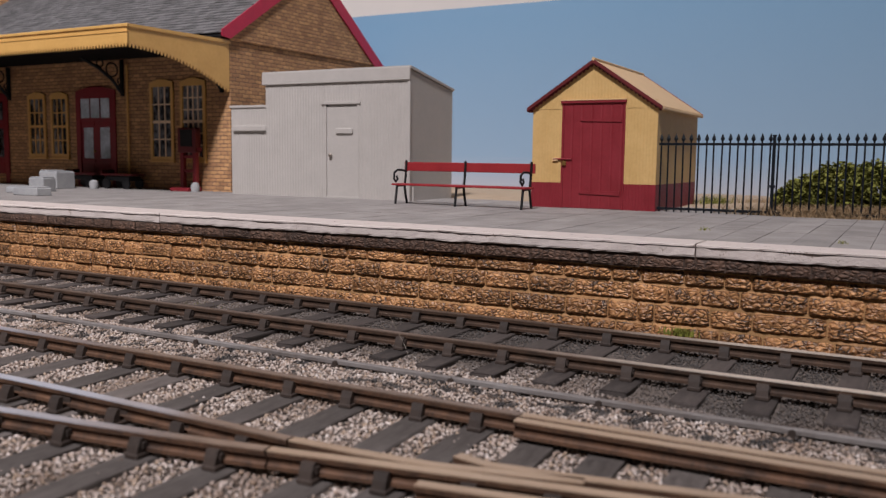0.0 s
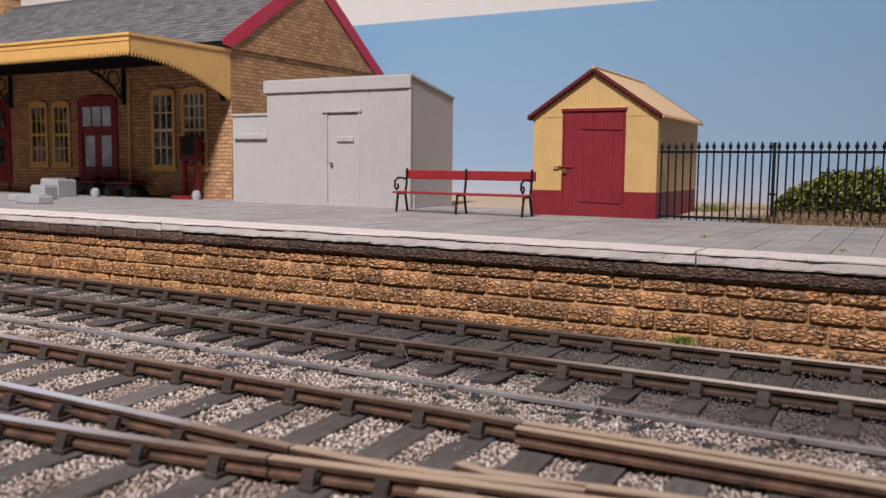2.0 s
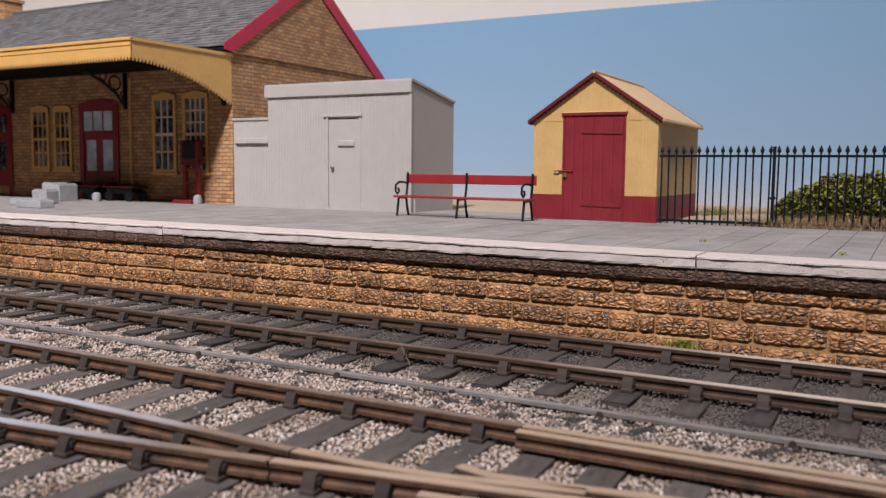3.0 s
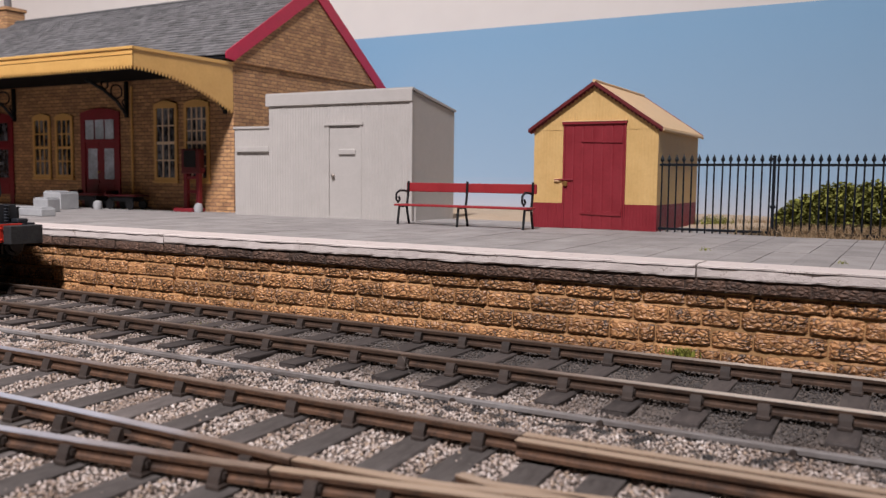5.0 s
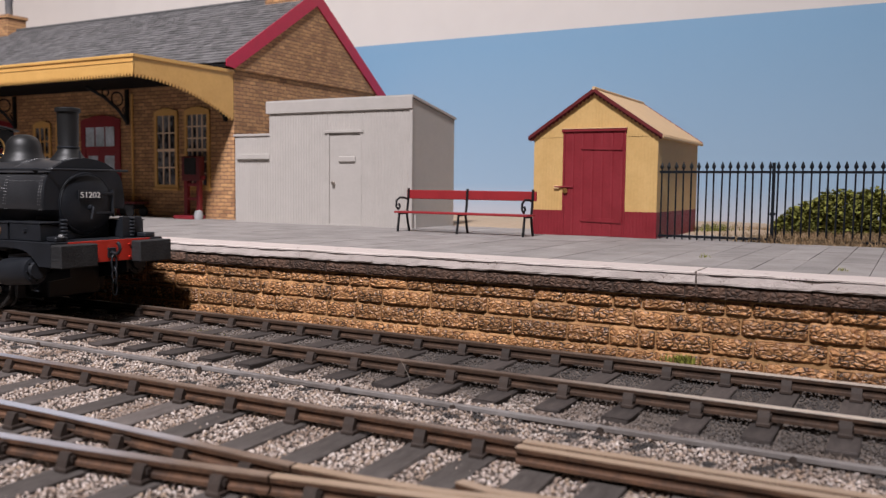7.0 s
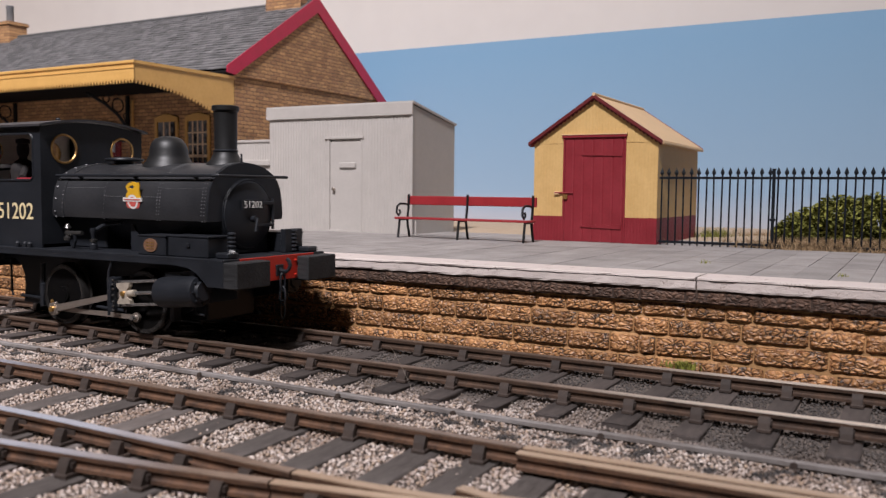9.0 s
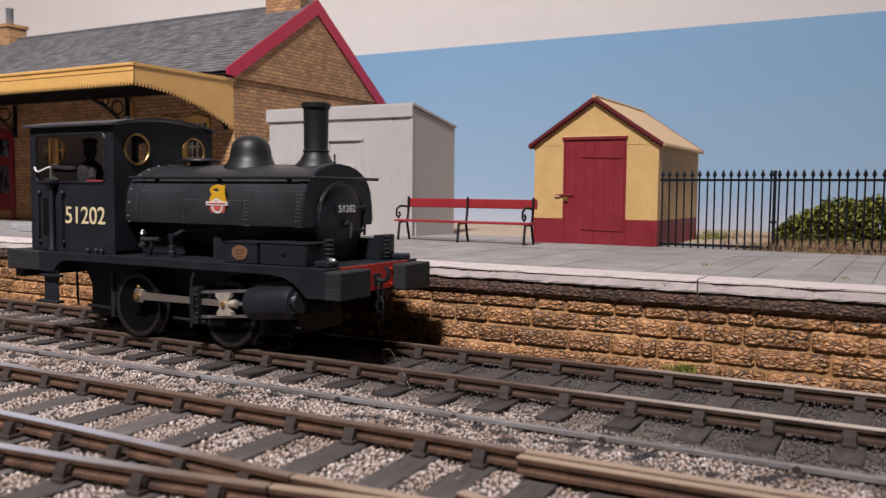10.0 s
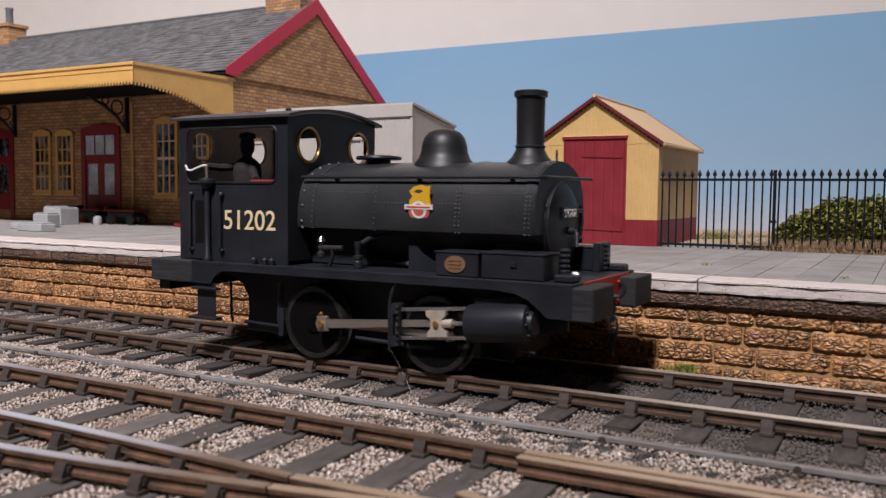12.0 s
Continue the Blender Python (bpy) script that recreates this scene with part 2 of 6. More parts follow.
def ballast_material():
    """Stones that differ one by one, sooty along the platform road where engines stand."""
    m = material("ballast_stone", (0.4, 0.36, 0.33), rough=0.9, scale=900)
    n, l = m.node_tree.nodes, m.node_tree.links
    geo = n.new("ShaderNodeNewGeometry")
    ramp = n.new("ShaderNodeValToRGB")
    ramp.color_ramp.interpolation = "CONSTANT"
    e = ramp.color_ramp.elements
    tones = ((0.0, (0.54, 0.445, 0.39)), (0.2, (0.64, 0.545, 0.485)), (0.36, (0.42, 0.325, 0.265)), (0.5, (0.57, 0.465, 0.40)), (0.64, (0.27, 0.20, 0.16)), (0.74, (0.5, 0.375, 0.28)), (0.84, (0.76, 0.67, 0.62)), (0.92, (0.10, 0.078, 0.066)))
    for i, (p, c) in enumerate(tones):
        k = e[i] if i < 2 else e.new(p)
        k.position, k.color = p, (*c, 1)
    l.new(geo.outputs["Random Per Island"], ramp.inputs[0])
    tc = n.new("ShaderNodeTexCoord")
    sep = n.new("ShaderNodeSeparateXYZ")
    l.new(tc.outputs["Object"], sep.inputs[0])
    nz = n.new("ShaderNodeTexNoise")
    nz.inputs["Scale"].default_value, nz.inputs["Detail"].default_value = 28, 4
    l.new(tc.outputs["Object"], nz.inputs["Vector"])
    wob = n.new("ShaderNodeMath")
    wob.operation = "MULTIPLY_ADD"
    wob.inputs[1].default_value = 0.05
    l.new(nz.outputs[0], wob.inputs[0])
    l.new(sep.outputs["Y"], wob.inputs[2])
    my = n.new("ShaderNodeMapRange")
    my.interpolation_type = "SMOOTHSTEP"
    my.inputs[1].default_value, my.inputs[2].default_value = 0.196, 0.222
    l.new(wob.outputs[0], my.inputs[0])
    mx = n.new("ShaderNodeMapRange")
    mx.interpolation_type = "SMOOTHSTEP"
    mx.inputs[1].default_value, mx.inputs[2].default_value = -0.29, -0.10
    mx.inputs[3].default_value, mx.inputs[4].default_value = 0.4, 0.93
    l.new(sep.outputs["X"], mx.inputs[0])
    fac = n.new("ShaderNodeMath")
    fac.operation = "MULTIPLY"
    l.new(my.outputs[0], fac.inputs[0])
    l.new(mx.outputs[0], fac.inputs[1])
    # soot also drifts over the stones towards the end of the platform
    sx = n.new("ShaderNodeMapRange")
    sx.interpolation_type = "SMOOTHSTEP"
    sx.inputs[1].default_value, sx.inputs[2].default_value = -0.1, -0.035
    sx.inputs[4].default_value = 0.88
    l.new(sep.outputs["X"], sx.inputs[0])
    sy = n.new("ShaderNodeMapRange")
    sy.interpolation_type = "SMOOTHSTEP"
    sy.inputs[1].default_value, sy.inputs[2].default_value = 0.184, 0.205
    l.new(wob.outputs[0], sy.inputs[0])
    soot = n.new("ShaderNodeMath")
    soot.operation = "MULTIPLY"
    l.new(sx.outputs[0], soot.inputs[0])
    l.new(sy.outputs[0], soot.inputs[1])
    top = n.new("ShaderNodeMath")
    top.operation = "MAXIMUM"
    l.new(fac.outputs[0], top.inputs[0])
    l.new(soot.outputs[0], top.inputs[1])
    mix = n.new("ShaderNodeMix")
    mix.data_type = "RGBA"
    mix.inputs[7].default_value = (0.062, 0.056, 0.054, 1)
    dirt = n.new("ShaderNodeTexNoise")
    dirt.inputs["Scale"].default_value, dirt.inputs["Detail"].default_value = 75, 6
    l.new(tc.outputs["Object"], dirt.inputs["Vector"])
    dm = n.new("ShaderNodeMapRange")
    dm.inputs[1].default_value, dm.inputs[2].default_value = 0.47, 0.66
    dm.inputs[4].default_value = 0.62
    l.new(dirt.outputs[0], dm.inputs[0])
    stain = n.new("ShaderNodeMix")
    stain.data_type = "RGBA"
    stain.inputs[7].default_value = (0.2, 0.13, 0.088, 1)
    l.new(dm.outputs[0], stain.inputs[0])
    l.new(ramp.outputs[0], stain.inputs[6])
    # oily drips gathered along the rodding
    drip = n.new("ShaderNodeTexNoise")
    drip.inputs["Scale"].default_value, drip.inputs["Detail"].default_value = 210, 3
    l.new(tc.outputs["Object"], drip.inputs["Vector"])
    dr = n.new("ShaderNodeMapRange")
    dr.inputs[1].default_value, dr.inputs[2].default_value = 0.53, 0.6
    l.new(drip.outputs[0], dr.inputs[0])
    near = n.new("ShaderNodeMath")
    near.operation = "COMPARE"
    near.inputs[1].default_value, near.inputs[2].default_value = 0.187, 0.011
    l.new(wob.outputs[0], near.inputs[0])
    oily = n.new("ShaderNodeMath")
    oily.operation = "MULTIPLY"
    l.new(dr.outputs[0], oily.inputs[0])
    l.new(near.outputs[0], oily.inputs[1])
    black = n.new("ShaderNodeMath")
    black.operation = "MAXIMUM"
    l.new(top.outputs[0], black.inputs[0])
    l.new(oily.outputs[0], black.inputs[1])
    l.new(black.outputs[0], mix.inputs[0])
    l.new(stain.outputs[2], mix.inputs[6])
    l.new(mix.outputs[2], n["Principled BSDF"].inputs["Base Color"])
    return m


M["ballast"] = ballast_material()
M["ballast_bed"] = material("ballast_grit", (0.2, 0.162, 0.138), (0.09, 0.072, 0.06), rough=0.95, scale=500, bump=0.8, depth=0.0004)
M["rod_grey"] = material("grey_rodding", (0.27, 0.25, 0.24), (0.14, 0.12, 0.11), rough=0.7, scale=200, stretch=(0.3, 1, 1), bump=0.4)
M["hair"] = material("pale_hair", (0.3, 0.24, 0.18), rough=0.4)
M["moss"] = material("moss", (0.30, 0.30, 0.05), (0.15, 0.16, 0.025), rough=0.9, scale=600, spread=0.3, island=True)


def sandstone_material(name, pale, brown, wash_low, gloss):
    """Rock-faced stone: chiselled facets with a brown wash left in the cracks between them."""
    m = material(name, pale, brown, rough=gloss, scale=230, fine=900, bump=0.6, depth=0.0004, spread=0.3, contrast=(0.36, 0.6))
    n, l = m.node_tree.nodes, m.node_tree.links
    b = n["Principled BSDF"]
    tc = n.new("ShaderNodeTexCoord")
    info = n.new("ShaderNodeObjectInfo")
    off = n.new("ShaderNodeVectorMath")
    off.operation = "MULTIPLY_ADD"
    off.inputs[1].default_value = (7.0, 3.0, 5.0)
    l.new(info.outputs["Random"], off.inputs[0])
    l.new(tc.outputs["Object"], off.inputs[2])
    warp = n.new("ShaderNodeTexNoise")
    warp.inputs["Scale"].default_value, warp.inputs["Detail"].default_value = 420, 3
    l.new(off.outputs[0], warp.inputs["Vector"])
    bend = n.new("ShaderNodeVectorMath")
    bend.operation = "MULTIPLY_ADD"
    bend.inputs[1].default_value = (0.0022, 0.0022, 0.0022)
    l.new(warp.outputs["Color"], bend.inputs[0])
    l.new(off.outputs[0], bend.inputs[2])
    lean = n.new("ShaderNodeMapping")
    lean.inputs["Rotation"].default_value = (0, radians(28), 0)
    lean.inputs["Scale"].default_value = (0.72, 1.0, 1.25)
    l.new(bend.outputs[0], lean.inputs[0])
    cell = n.new("ShaderNodeTexVoronoi")
    cell.feature = "DISTANCE_TO_EDGE"
    cell.inputs["Scale"].default_value = 660
    l.new(lean.outputs[0], cell.inputs["Vector"])
    wash = n.new("ShaderNodeMapRange")
    wash.inputs[1].default_value, wash.inputs[2].default_value = 0.02, 0.19
    wash.inputs[3].default_value, wash.inputs[4].default_value = wash_low, 1.0
    l.new(cell.outputs["Distance"], wash.inputs[0])
    mix = n.new("ShaderNodeMix")
    mix.data_type, mix.blend_type = "RGBA", "MULTIPLY"
    patch = n.new("ShaderNodeMapRange")
    patch.inputs[1].default_value, patch.inputs[2].default_value = 0.36, 0.58
    patch.inputs[3].default_value, patch.inputs[4].default_value = 0.3, 1.0
    worn = n.new("ShaderNodeTexNoise")
    worn.inputs["Scale"].default_value, worn.inputs["Detail"].default_value = 190, 4
    l.new(off.outputs[0], worn.inputs["Vector"])
    l.new(worn.outputs[0], patch.inputs[0])
    l.new(patch.outputs[0], mix.inputs[0])
    l.new(b.inputs["Base Color"].links[0].from_socket, mix.inputs[6])
    l.new(wash.outputs[0], mix.inputs[7])
    l.new(mix.outputs[2], b.inputs["Base Color"])
    bp = n.new("ShaderNodeBump")
    bp.inputs["Strength"].default_value, bp.inputs["Distance"].default_value = 1.0, 0.0009
    l.new(cell.outputs["Distance"], bp.inputs["Height"])
    l.new(b.inputs["Normal"].links[0].from_socket, bp.inputs["Normal"])
    l.new(bp.outputs[0], b.inputs["Normal"])
    return m


M["sandstone"] = sandstone_material("rock_faced_sandstone", (0.58, 0.295, 0.125), (0.19, 0.076, 0.031), 0.08, 0.40)
M["stone_dark"] = sandstone_material("dark_stone", (0.145, 0.08, 0.052), (0.058, 0.033, 0.023), 0.4, 0.7)
# Smooth margin; its paler tone also holds the light caught by the ledges.
M["stone_margin"] = material("smooth_sandstone_margin", (0.57, 0.305, 0.13), (0.30, 0.145, 0.058), rough=0.7, scale=170, fine=1200, bump=0.4, depth=0.0003, spread=0.16, contrast=(0.34, 0.58))
M["dark_margin"] = material("dark_stone_margin", (0.10, 0.064, 0.047), (0.05, 0.032, 0.024), rough=0.85, scale=170, fine=1200, bump=0.4, depth=0.0003, spread=0.16)
M["bush_leaf"] = material("bush_leaf", (0.26, 0.25, 0.055), (0.085, 0.095, 0.022), rough=0.85, scale=200, spread=0.6, island=True, spec=0.2)
M["dry_grass"] = material("dry_grass", (0.44, 0.31, 0.18), (0.25, 0.165, 0.085), rough=0.9, scale=200, spread=0.4, island=True)
M["concrete"] = material("pale_concrete", (0.36, 0.36, 0.36), (0.28, 0.28, 0.285), rough=0.85, scale=150, bump=0.3)
# Near-black that stands for shade in gaps, recesses and under roofs.
M["shade_dark"] = material("shade_black", (0.006, 0.005, 0.005), rough=0.95, spec=0.1)
# The highlight on the door panes is painted into their pale colour.
M["window_pale"] = material("highlit_door_glass", (0.72, 0.77, 0.85), (0.36, 0.40, 0.44), rough=0.15, scale=90)
M["brass"] = material("dull_brass", (0.5, 0.3, 0.1), (0.35, 0.2, 0.08), rough=0.35, metal=0.8, scale=300)
M["steel_rod"] = material("pale_steel", (0.42, 0.36, 0.31), (0.32, 0.27, 0.23), rough=0.35, metal=0.75, scale=250, stretch=(0.2, 1, 1))
M["steel_bright"] = material("bright_steel", (0.6, 0.58, 0.56), (0.45, 0.43, 0.42), rough=0.25, metal=0.9, scale=300)
M["crosshead"] = material("cream_nickel", (0.62, 0.54, 0.44), (0.42, 0.36, 0.29), rough=0.4, metal=0.4, scale=400)
M["number_cream"] = material("cream_lettering", (0.75, 0.62, 0.36), (0.7, 0.57, 0.32), rough=0.5, scale=200)
M["crest_yellow"] = material("crest_yellow", (0.75, 0.42, 0.02), (0.7, 0.38, 0.02), rough=0.5, scale=200)
M["crest_red"] = material("crest_red", (0.6, 0.1, 0.08), (0.5, 0.08, 0.06), rough=0.5, scale=200)
M["white_paint"] = material("white_paint", (0.75, 0.73, 0.7), (0.68, 0.66, 0.63), rough=0.5, scale=200)
M["cab_pale"] = material("cab_lining_cream", (0.55, 0.48, 0.41), (0.46, 0.40, 0.34), rough=0.7, scale=150)
M["figure"] = material("dark_model_figure", (0.022, 0.021, 0.024), (0.036, 0.03, 0.027), rough=0.8, scale=400, spec=0.15)
M["buffer_wood"] = material("black_painted_timber", (0.036, 0.036, 0.037), (0.013, 0.013, 0.014), rough=0.7, scale=200, stretch=(0.15, 1, 1), bump=0.5, depth=0.0003, spec=0.35)
M["wheel_black"] = material("oily_black_wheel", (0.0035, 0.0035, 0.004), (0.006, 0.0055, 0.005), rough=0.3, scale=200, spec=0.05)
M["roof_grey"] = material("cab_roof_grey", (0.05, 0.046, 0.05), (0.035, 0.033, 0.036), rough=0.5, scale=90)


def glass_material():
    m = bpy.data.materials.new("clear_glass")
    m.use_nodes = True
    b = m.node_tree.nodes["Principled BSDF"]
    b.inputs["Transmission Weight"].default_value = 1.0
    b.inputs["Roughness"].default_value = 0.03
    b.inputs["IOR"].default_value = 1.1
    b.inputs["Base Color"].default_value = (0.95, 0.95, 0.93, 1)
    return m


M["glass"] = glass_material()
M["crimson_paint"] = material("crimson_paint", (0.52, 0.02, 0.065), (0.44, 0.016, 0.052), rough=0.5, scale=140)
M["bench_red"] = material("bench_red_paint", (0.33, 0.025, 0.03), (0.27, 0.02, 0.025), rough=0.45, scale=160)
# Paler than the other bars: the light on them is painted in.
M["sash_lit"] = material("lit_cream_sash", (0.78, 0.6, 0.42), (0.7, 0.53, 0.36), rough=0.5, scale=140)
M["ridge"] = material("ridge_tile", (0.13, 0.125, 0.125), (0.09, 0.09, 0.09), rough=0.8, scale=160, bump=0.3)
M["pot_grey"] = material("grey_chimney_pot", (0.16, 0.16, 0.17), (0.12, 0.12, 0.125), rough=0.7, scale=160)
M["lead"] = material("lead_sheet", (0.17, 0.165, 0.165), (0.12, 0.118, 0.12), rough=0.6, scale=60)
# Greyer than the black tank: glints on the heads are painted in.
M["rivet"] = material("rivet_glint_grey", (0.15, 0.15, 0.155), (0.06, 0.06, 0.063), rough=0.35, scale=300)
M["tank_black"] = material("worn_black_tank", (0.034, 0.0345, 0.0375), (0.017, 0.0175, 0.0195), rough=0.36, scale=70, fine=1500, bump=0.08, spec=0.5)
M["dome_black"] = material("gloss_black_dome", (0.009, 0.009, 0.010), (0.014, 0.014, 0.014), rough=0.48, scale=150, spec=0.45)
M["works_plate"] = material("copper_works_plate", (0.36, 0.2, 0.12), (0.28, 0.15, 0.09), rough=0.4, metal=0.5, scale=400)
M["lamp_silver"] = material("silver_lamp", (0.6, 0.6, 0.6), (0.45, 0.45, 0.45), rough=0.25, metal=0.7, scale=300)
M["steel_dark"] = material("dull_steel", (0.15, 0.145, 0.14), (0.08, 0.076, 0.072), rough=0.28, metal=0.8, scale=300)
M["tyre_steel"] = material("oily_tyre", (0.05, 0.047, 0.045), (0.02, 0.018, 0.017), rough=0.2, metal=0.5, scale=200, spec=0.5)
M["dark_maroon"] = material("dark_maroon_paint", (0.15, 0.013, 0.016), (0.1, 0.01, 0.012), rough=0.5, scale=160, bump=0.2)


# ---- mesh helpers: all in millimetres ----
def box_into(bm, x0, x1, y0, y1, z0, z1, bevel=0.0):
    r = bmesh.ops.create_cube(bm, size=1.0)
    for v in r["verts"]:
        v.co = Vector(((x0 + x1) / 2 + v.co.x * (x1 - x0), (y0 + y1) / 2 + v.co.y * (y1 - y0), (z0 + z1) / 2 + v.co.z * (z1 - z0)))
    if bevel:
        edges = list({e for v in r["verts"] for e in v.link_edges})
        bmesh.ops.bevel(bm, geom=edges, offset=bevel, segments=1, affect="EDGES", profile=0.7)
    return bm


def box(x0, x1, y0, y1, z0, z1, bevel=0.0):
    return box_into(bmesh.new(), x0, x1, y0, y1, z0, z1, bevel)


def rod_into(bm, a, b, r, r2=None, n=10, caps=True):
    """A round bar from a to b."""
    a, b = Vector(a), Vector(b)
    d = b - a
    q = d.to_track_quat("Z", "Y").to_matrix().to_4x4()
    m = Matrix.Translation((a + b) / 2) @ q
    bmesh.ops.create_cone(bm, cap_ends=caps, segments=n, radius1=r, radius2=r if r2 is None else r2, depth=d.length, matrix=m)
    return bm


def rod(a, b, r, r2=None, n=10):
    return rod_into(bmesh.new(), a, b, r, r2, n)


def prism_into(bm, outline, axis, a, b):
    """An outline of pairs pushed along an axis from a to b: axis 'x' takes (y, z), 'y' takes (x, z), 'z' takes (x, y)."""
    def at(p, s):
        return Vector((s, p[0], p[1])) if axis == "x" else Vector((p[0], s, p[1])) if axis == "y" else Vector((p[0], p[1], s))
    lo = [bm.verts.new(at(p, a)) for p in outline]
    hi = [bm.verts.new(at(p, b)) for p in outline]
    k = len(outline)
    bm.faces.new(lo)
    bm.faces.new(hi[::-1])
    for i in range(k):
        bm.faces.new((lo[i], hi[i], hi[(i + 1) % k], lo[(i + 1) % k]))
    bmesh.ops.recalc_face_normals(bm, faces=bm.faces)
    return bm


def prism(outline, axis, a, b):
    return prism_into(bmesh.new(), outline, axis, a, b)


def lathe_into(bm, profile, centre, n=24, axis="z", closed=False):
    """Turns (radius, height) pairs about an axis through centre."""
    rings = []
    for r, h in profile:
        ring = []
        for i in range(n):
            a = 2 * math.pi * i / n
            u, v = r * math.cos(a), r * math.sin(a)
            p = (u, v, h) if axis == "z" else (h, u, v) if axis == "x" else (u, h, v)
            ring.append(bm.verts.new(Vector(p) + Vector(centre)))
        rings.append(ring)
    for p, q in zip(rings, rings[1:]):
        for i in range(n):
            bm.faces.new((p[i], p[(i + 1) % n], q[(i + 1) % n], q[i]))
    if closed:
        for i in range(n):
            bm.faces.new((rings[-1][i], rings[-1][(i + 1) % n], rings[0][(i + 1) % n], rings[0][i]))
    else:
        bm.faces.new(rings[0][::-1])
        bm.faces.new(rings[-1])
    bmesh.ops.recalc_face_normals(bm, faces=bm.faces)
    return bm


def lathe(profile, centre, n=24, axis="z", closed=False):
    return lathe_into(bmesh.new(), profile, centre, n, axis, closed)


def tube_into(bm, points, r, n=8):
    """A bent bar through points, mitred at the bends."""
    pts = [Vector(p) for p in points]
    rings = []
    side = None
    for i, p in enumerate(pts):
        d = (pts[min(i + 1, len(pts) - 1)] - pts[max(i - 1, 0)]).normalized()
        side = d.orthogonal().normalized() if side is None else (side - d * side.dot(d)).normalized()
        up = d.cross(side)
        rings.append([bm.verts.new(p + r * (math.cos(2 * math.pi * k / n) * side + math.sin(2 * math.pi * k / n) * up)) for k in range(n)])
    for a, b in zip(rings, rings[1:]):
        for k in range(n):
            bm.faces.new((a[k], a[(k + 1) % n], b[(k + 1) % n], b[k]))
    bm.faces.new(rings[0][::-1])
    bm.faces.new(rings[-1])
    bmesh.ops.recalc_face_normals(bm, faces=bm.faces)
    return bm


def tube(points, r, n=8):
    return tube_into(bmesh.new(), points, r, n)


def plate(outer, holes, axis, a, b):
    """A flat plate with holes, cut from outlines and pushed from a to b along an axis."""
    bm = bmesh.new()
    edges = []
    def at(p, s):
        return (s, p[0], p[1]) if axis == "x" else (p[0], s, p[1])
    for loop in [outer] + holes:
        vs = [bm.verts.new(at(p, a)) for p in loop]
        edges += [bm.edges.new((vs[i], vs[(i + 1) % len(vs)])) for i in range(len(vs))]
    bmesh.ops.triangle_fill(bm, edges=edges, use_beauty=True, use_dissolve=False)
    r = bmesh.ops.extrude_face_region(bm, geom=list(bm.faces))
    shift = Vector((b - a, 0, 0)) if axis == "x" else Vector((0, b - a, 0))
    bmesh.ops.translate(bm, vec=shift, verts=[v for v in r["geom"] if isinstance(v, bmesh.types.BMVert)])
    bmesh.ops.recalc_face_normals(bm, faces=bm.faces)
    return bm


def finish(bm, name, mat, smooth=False):
    me = bpy.data.meshes.new(name)
    for v in bm.verts:
        v.co *= MM
    bm.to_mesh(me)
    bm.free()
    for m in mat if isinstance(mat, (list, tuple)) else [mat]:
        me.materials.append(m)
    if smooth:
        me.shade_smooth()
        me.set_sharp_from_angle(angle=radians(38))
    return me


def part(name, bm, mat, parent, label="", smooth=False):
    ob = new(name, finish(bm, name, mat, smooth))
    ob.parent = parent
    return tagged(ob, label)


def thing(name, label, category, at=(0, 0, 0), turn=0.0, group=""):
    ob = new(name)
    ob.empty_display_size = 0.01
    ob.matrix_basis = pose(at[0] * MM, at[1] * MM, at[2] * MM, 0, 0, turn)
    return tagged(ob, label, category, group)


def structure(name, bm, mat, label, category, smooth=False):
    return tagged(new(name, finish(bm, name, mat, smooth)), label, category, kind="structure")


def raw_mesh(name, verts, faces, mat):
    me = bpy.data.meshes.new(name)
    me.from_pydata((np.asarray(verts) * MM).tolist(), [], faces)
    for m in mat if isinstance(mat, (list, tuple)) else [mat]:
        me.materials.append(m)
    return me


# ---- the room ----
def room():
    structure("wall_north", box(-2400, 2000, 690, 790, -900, 1700), M["wall_white"], "plain off-white painted wall behind the layout", "wall")
    structure("wall_south", box(-2400, 2000, -2500, -2400, -900, 1700), M["wall_dim"], "plain pale grey painted wall", "wall")
    structure("wall_west", box(-2500, -2400, -2500, 790, -900, 1700), M["wall_dim"], "plain pale grey painted wall", "wall")
    structure("wall_east", box(2000, 2100, -2500, 790, -900, 1700), M["wall_dim"], "plain pale grey painted wall", "wall")
    structure("ceiling", box(-2500, 2100, -2500, 790, 1700, 1780), M["ceiling_white"], "plain white ceiling", "ceiling")
    structure("floor", box(-2500, 2100, -2500, 790, -980, -900), M["carpet"], "brown carpeted floor", "floor")


def backdrop():
    bm = box(-900, 1500, 601, 605, -20, 161.5)
    structure("backdrop", bm, M["sky_board"], "sky-blue painted backdrop board fading paler below", "backdrop")


def baseboard():
    structure("ground", box(-1500, 1500, 20, 640, -24, -7.2), M["baseboard"], "wooden layout baseboard under the ballast", "baseboard")


# ---- platform ----
def platform():
    structure("platform", box(-1000, 400, EDGE_Y + 3, 480, -7, PLATFORM_Z - 1.2), M["paving_joint"], "grey platform core behind the stone face", "platform")


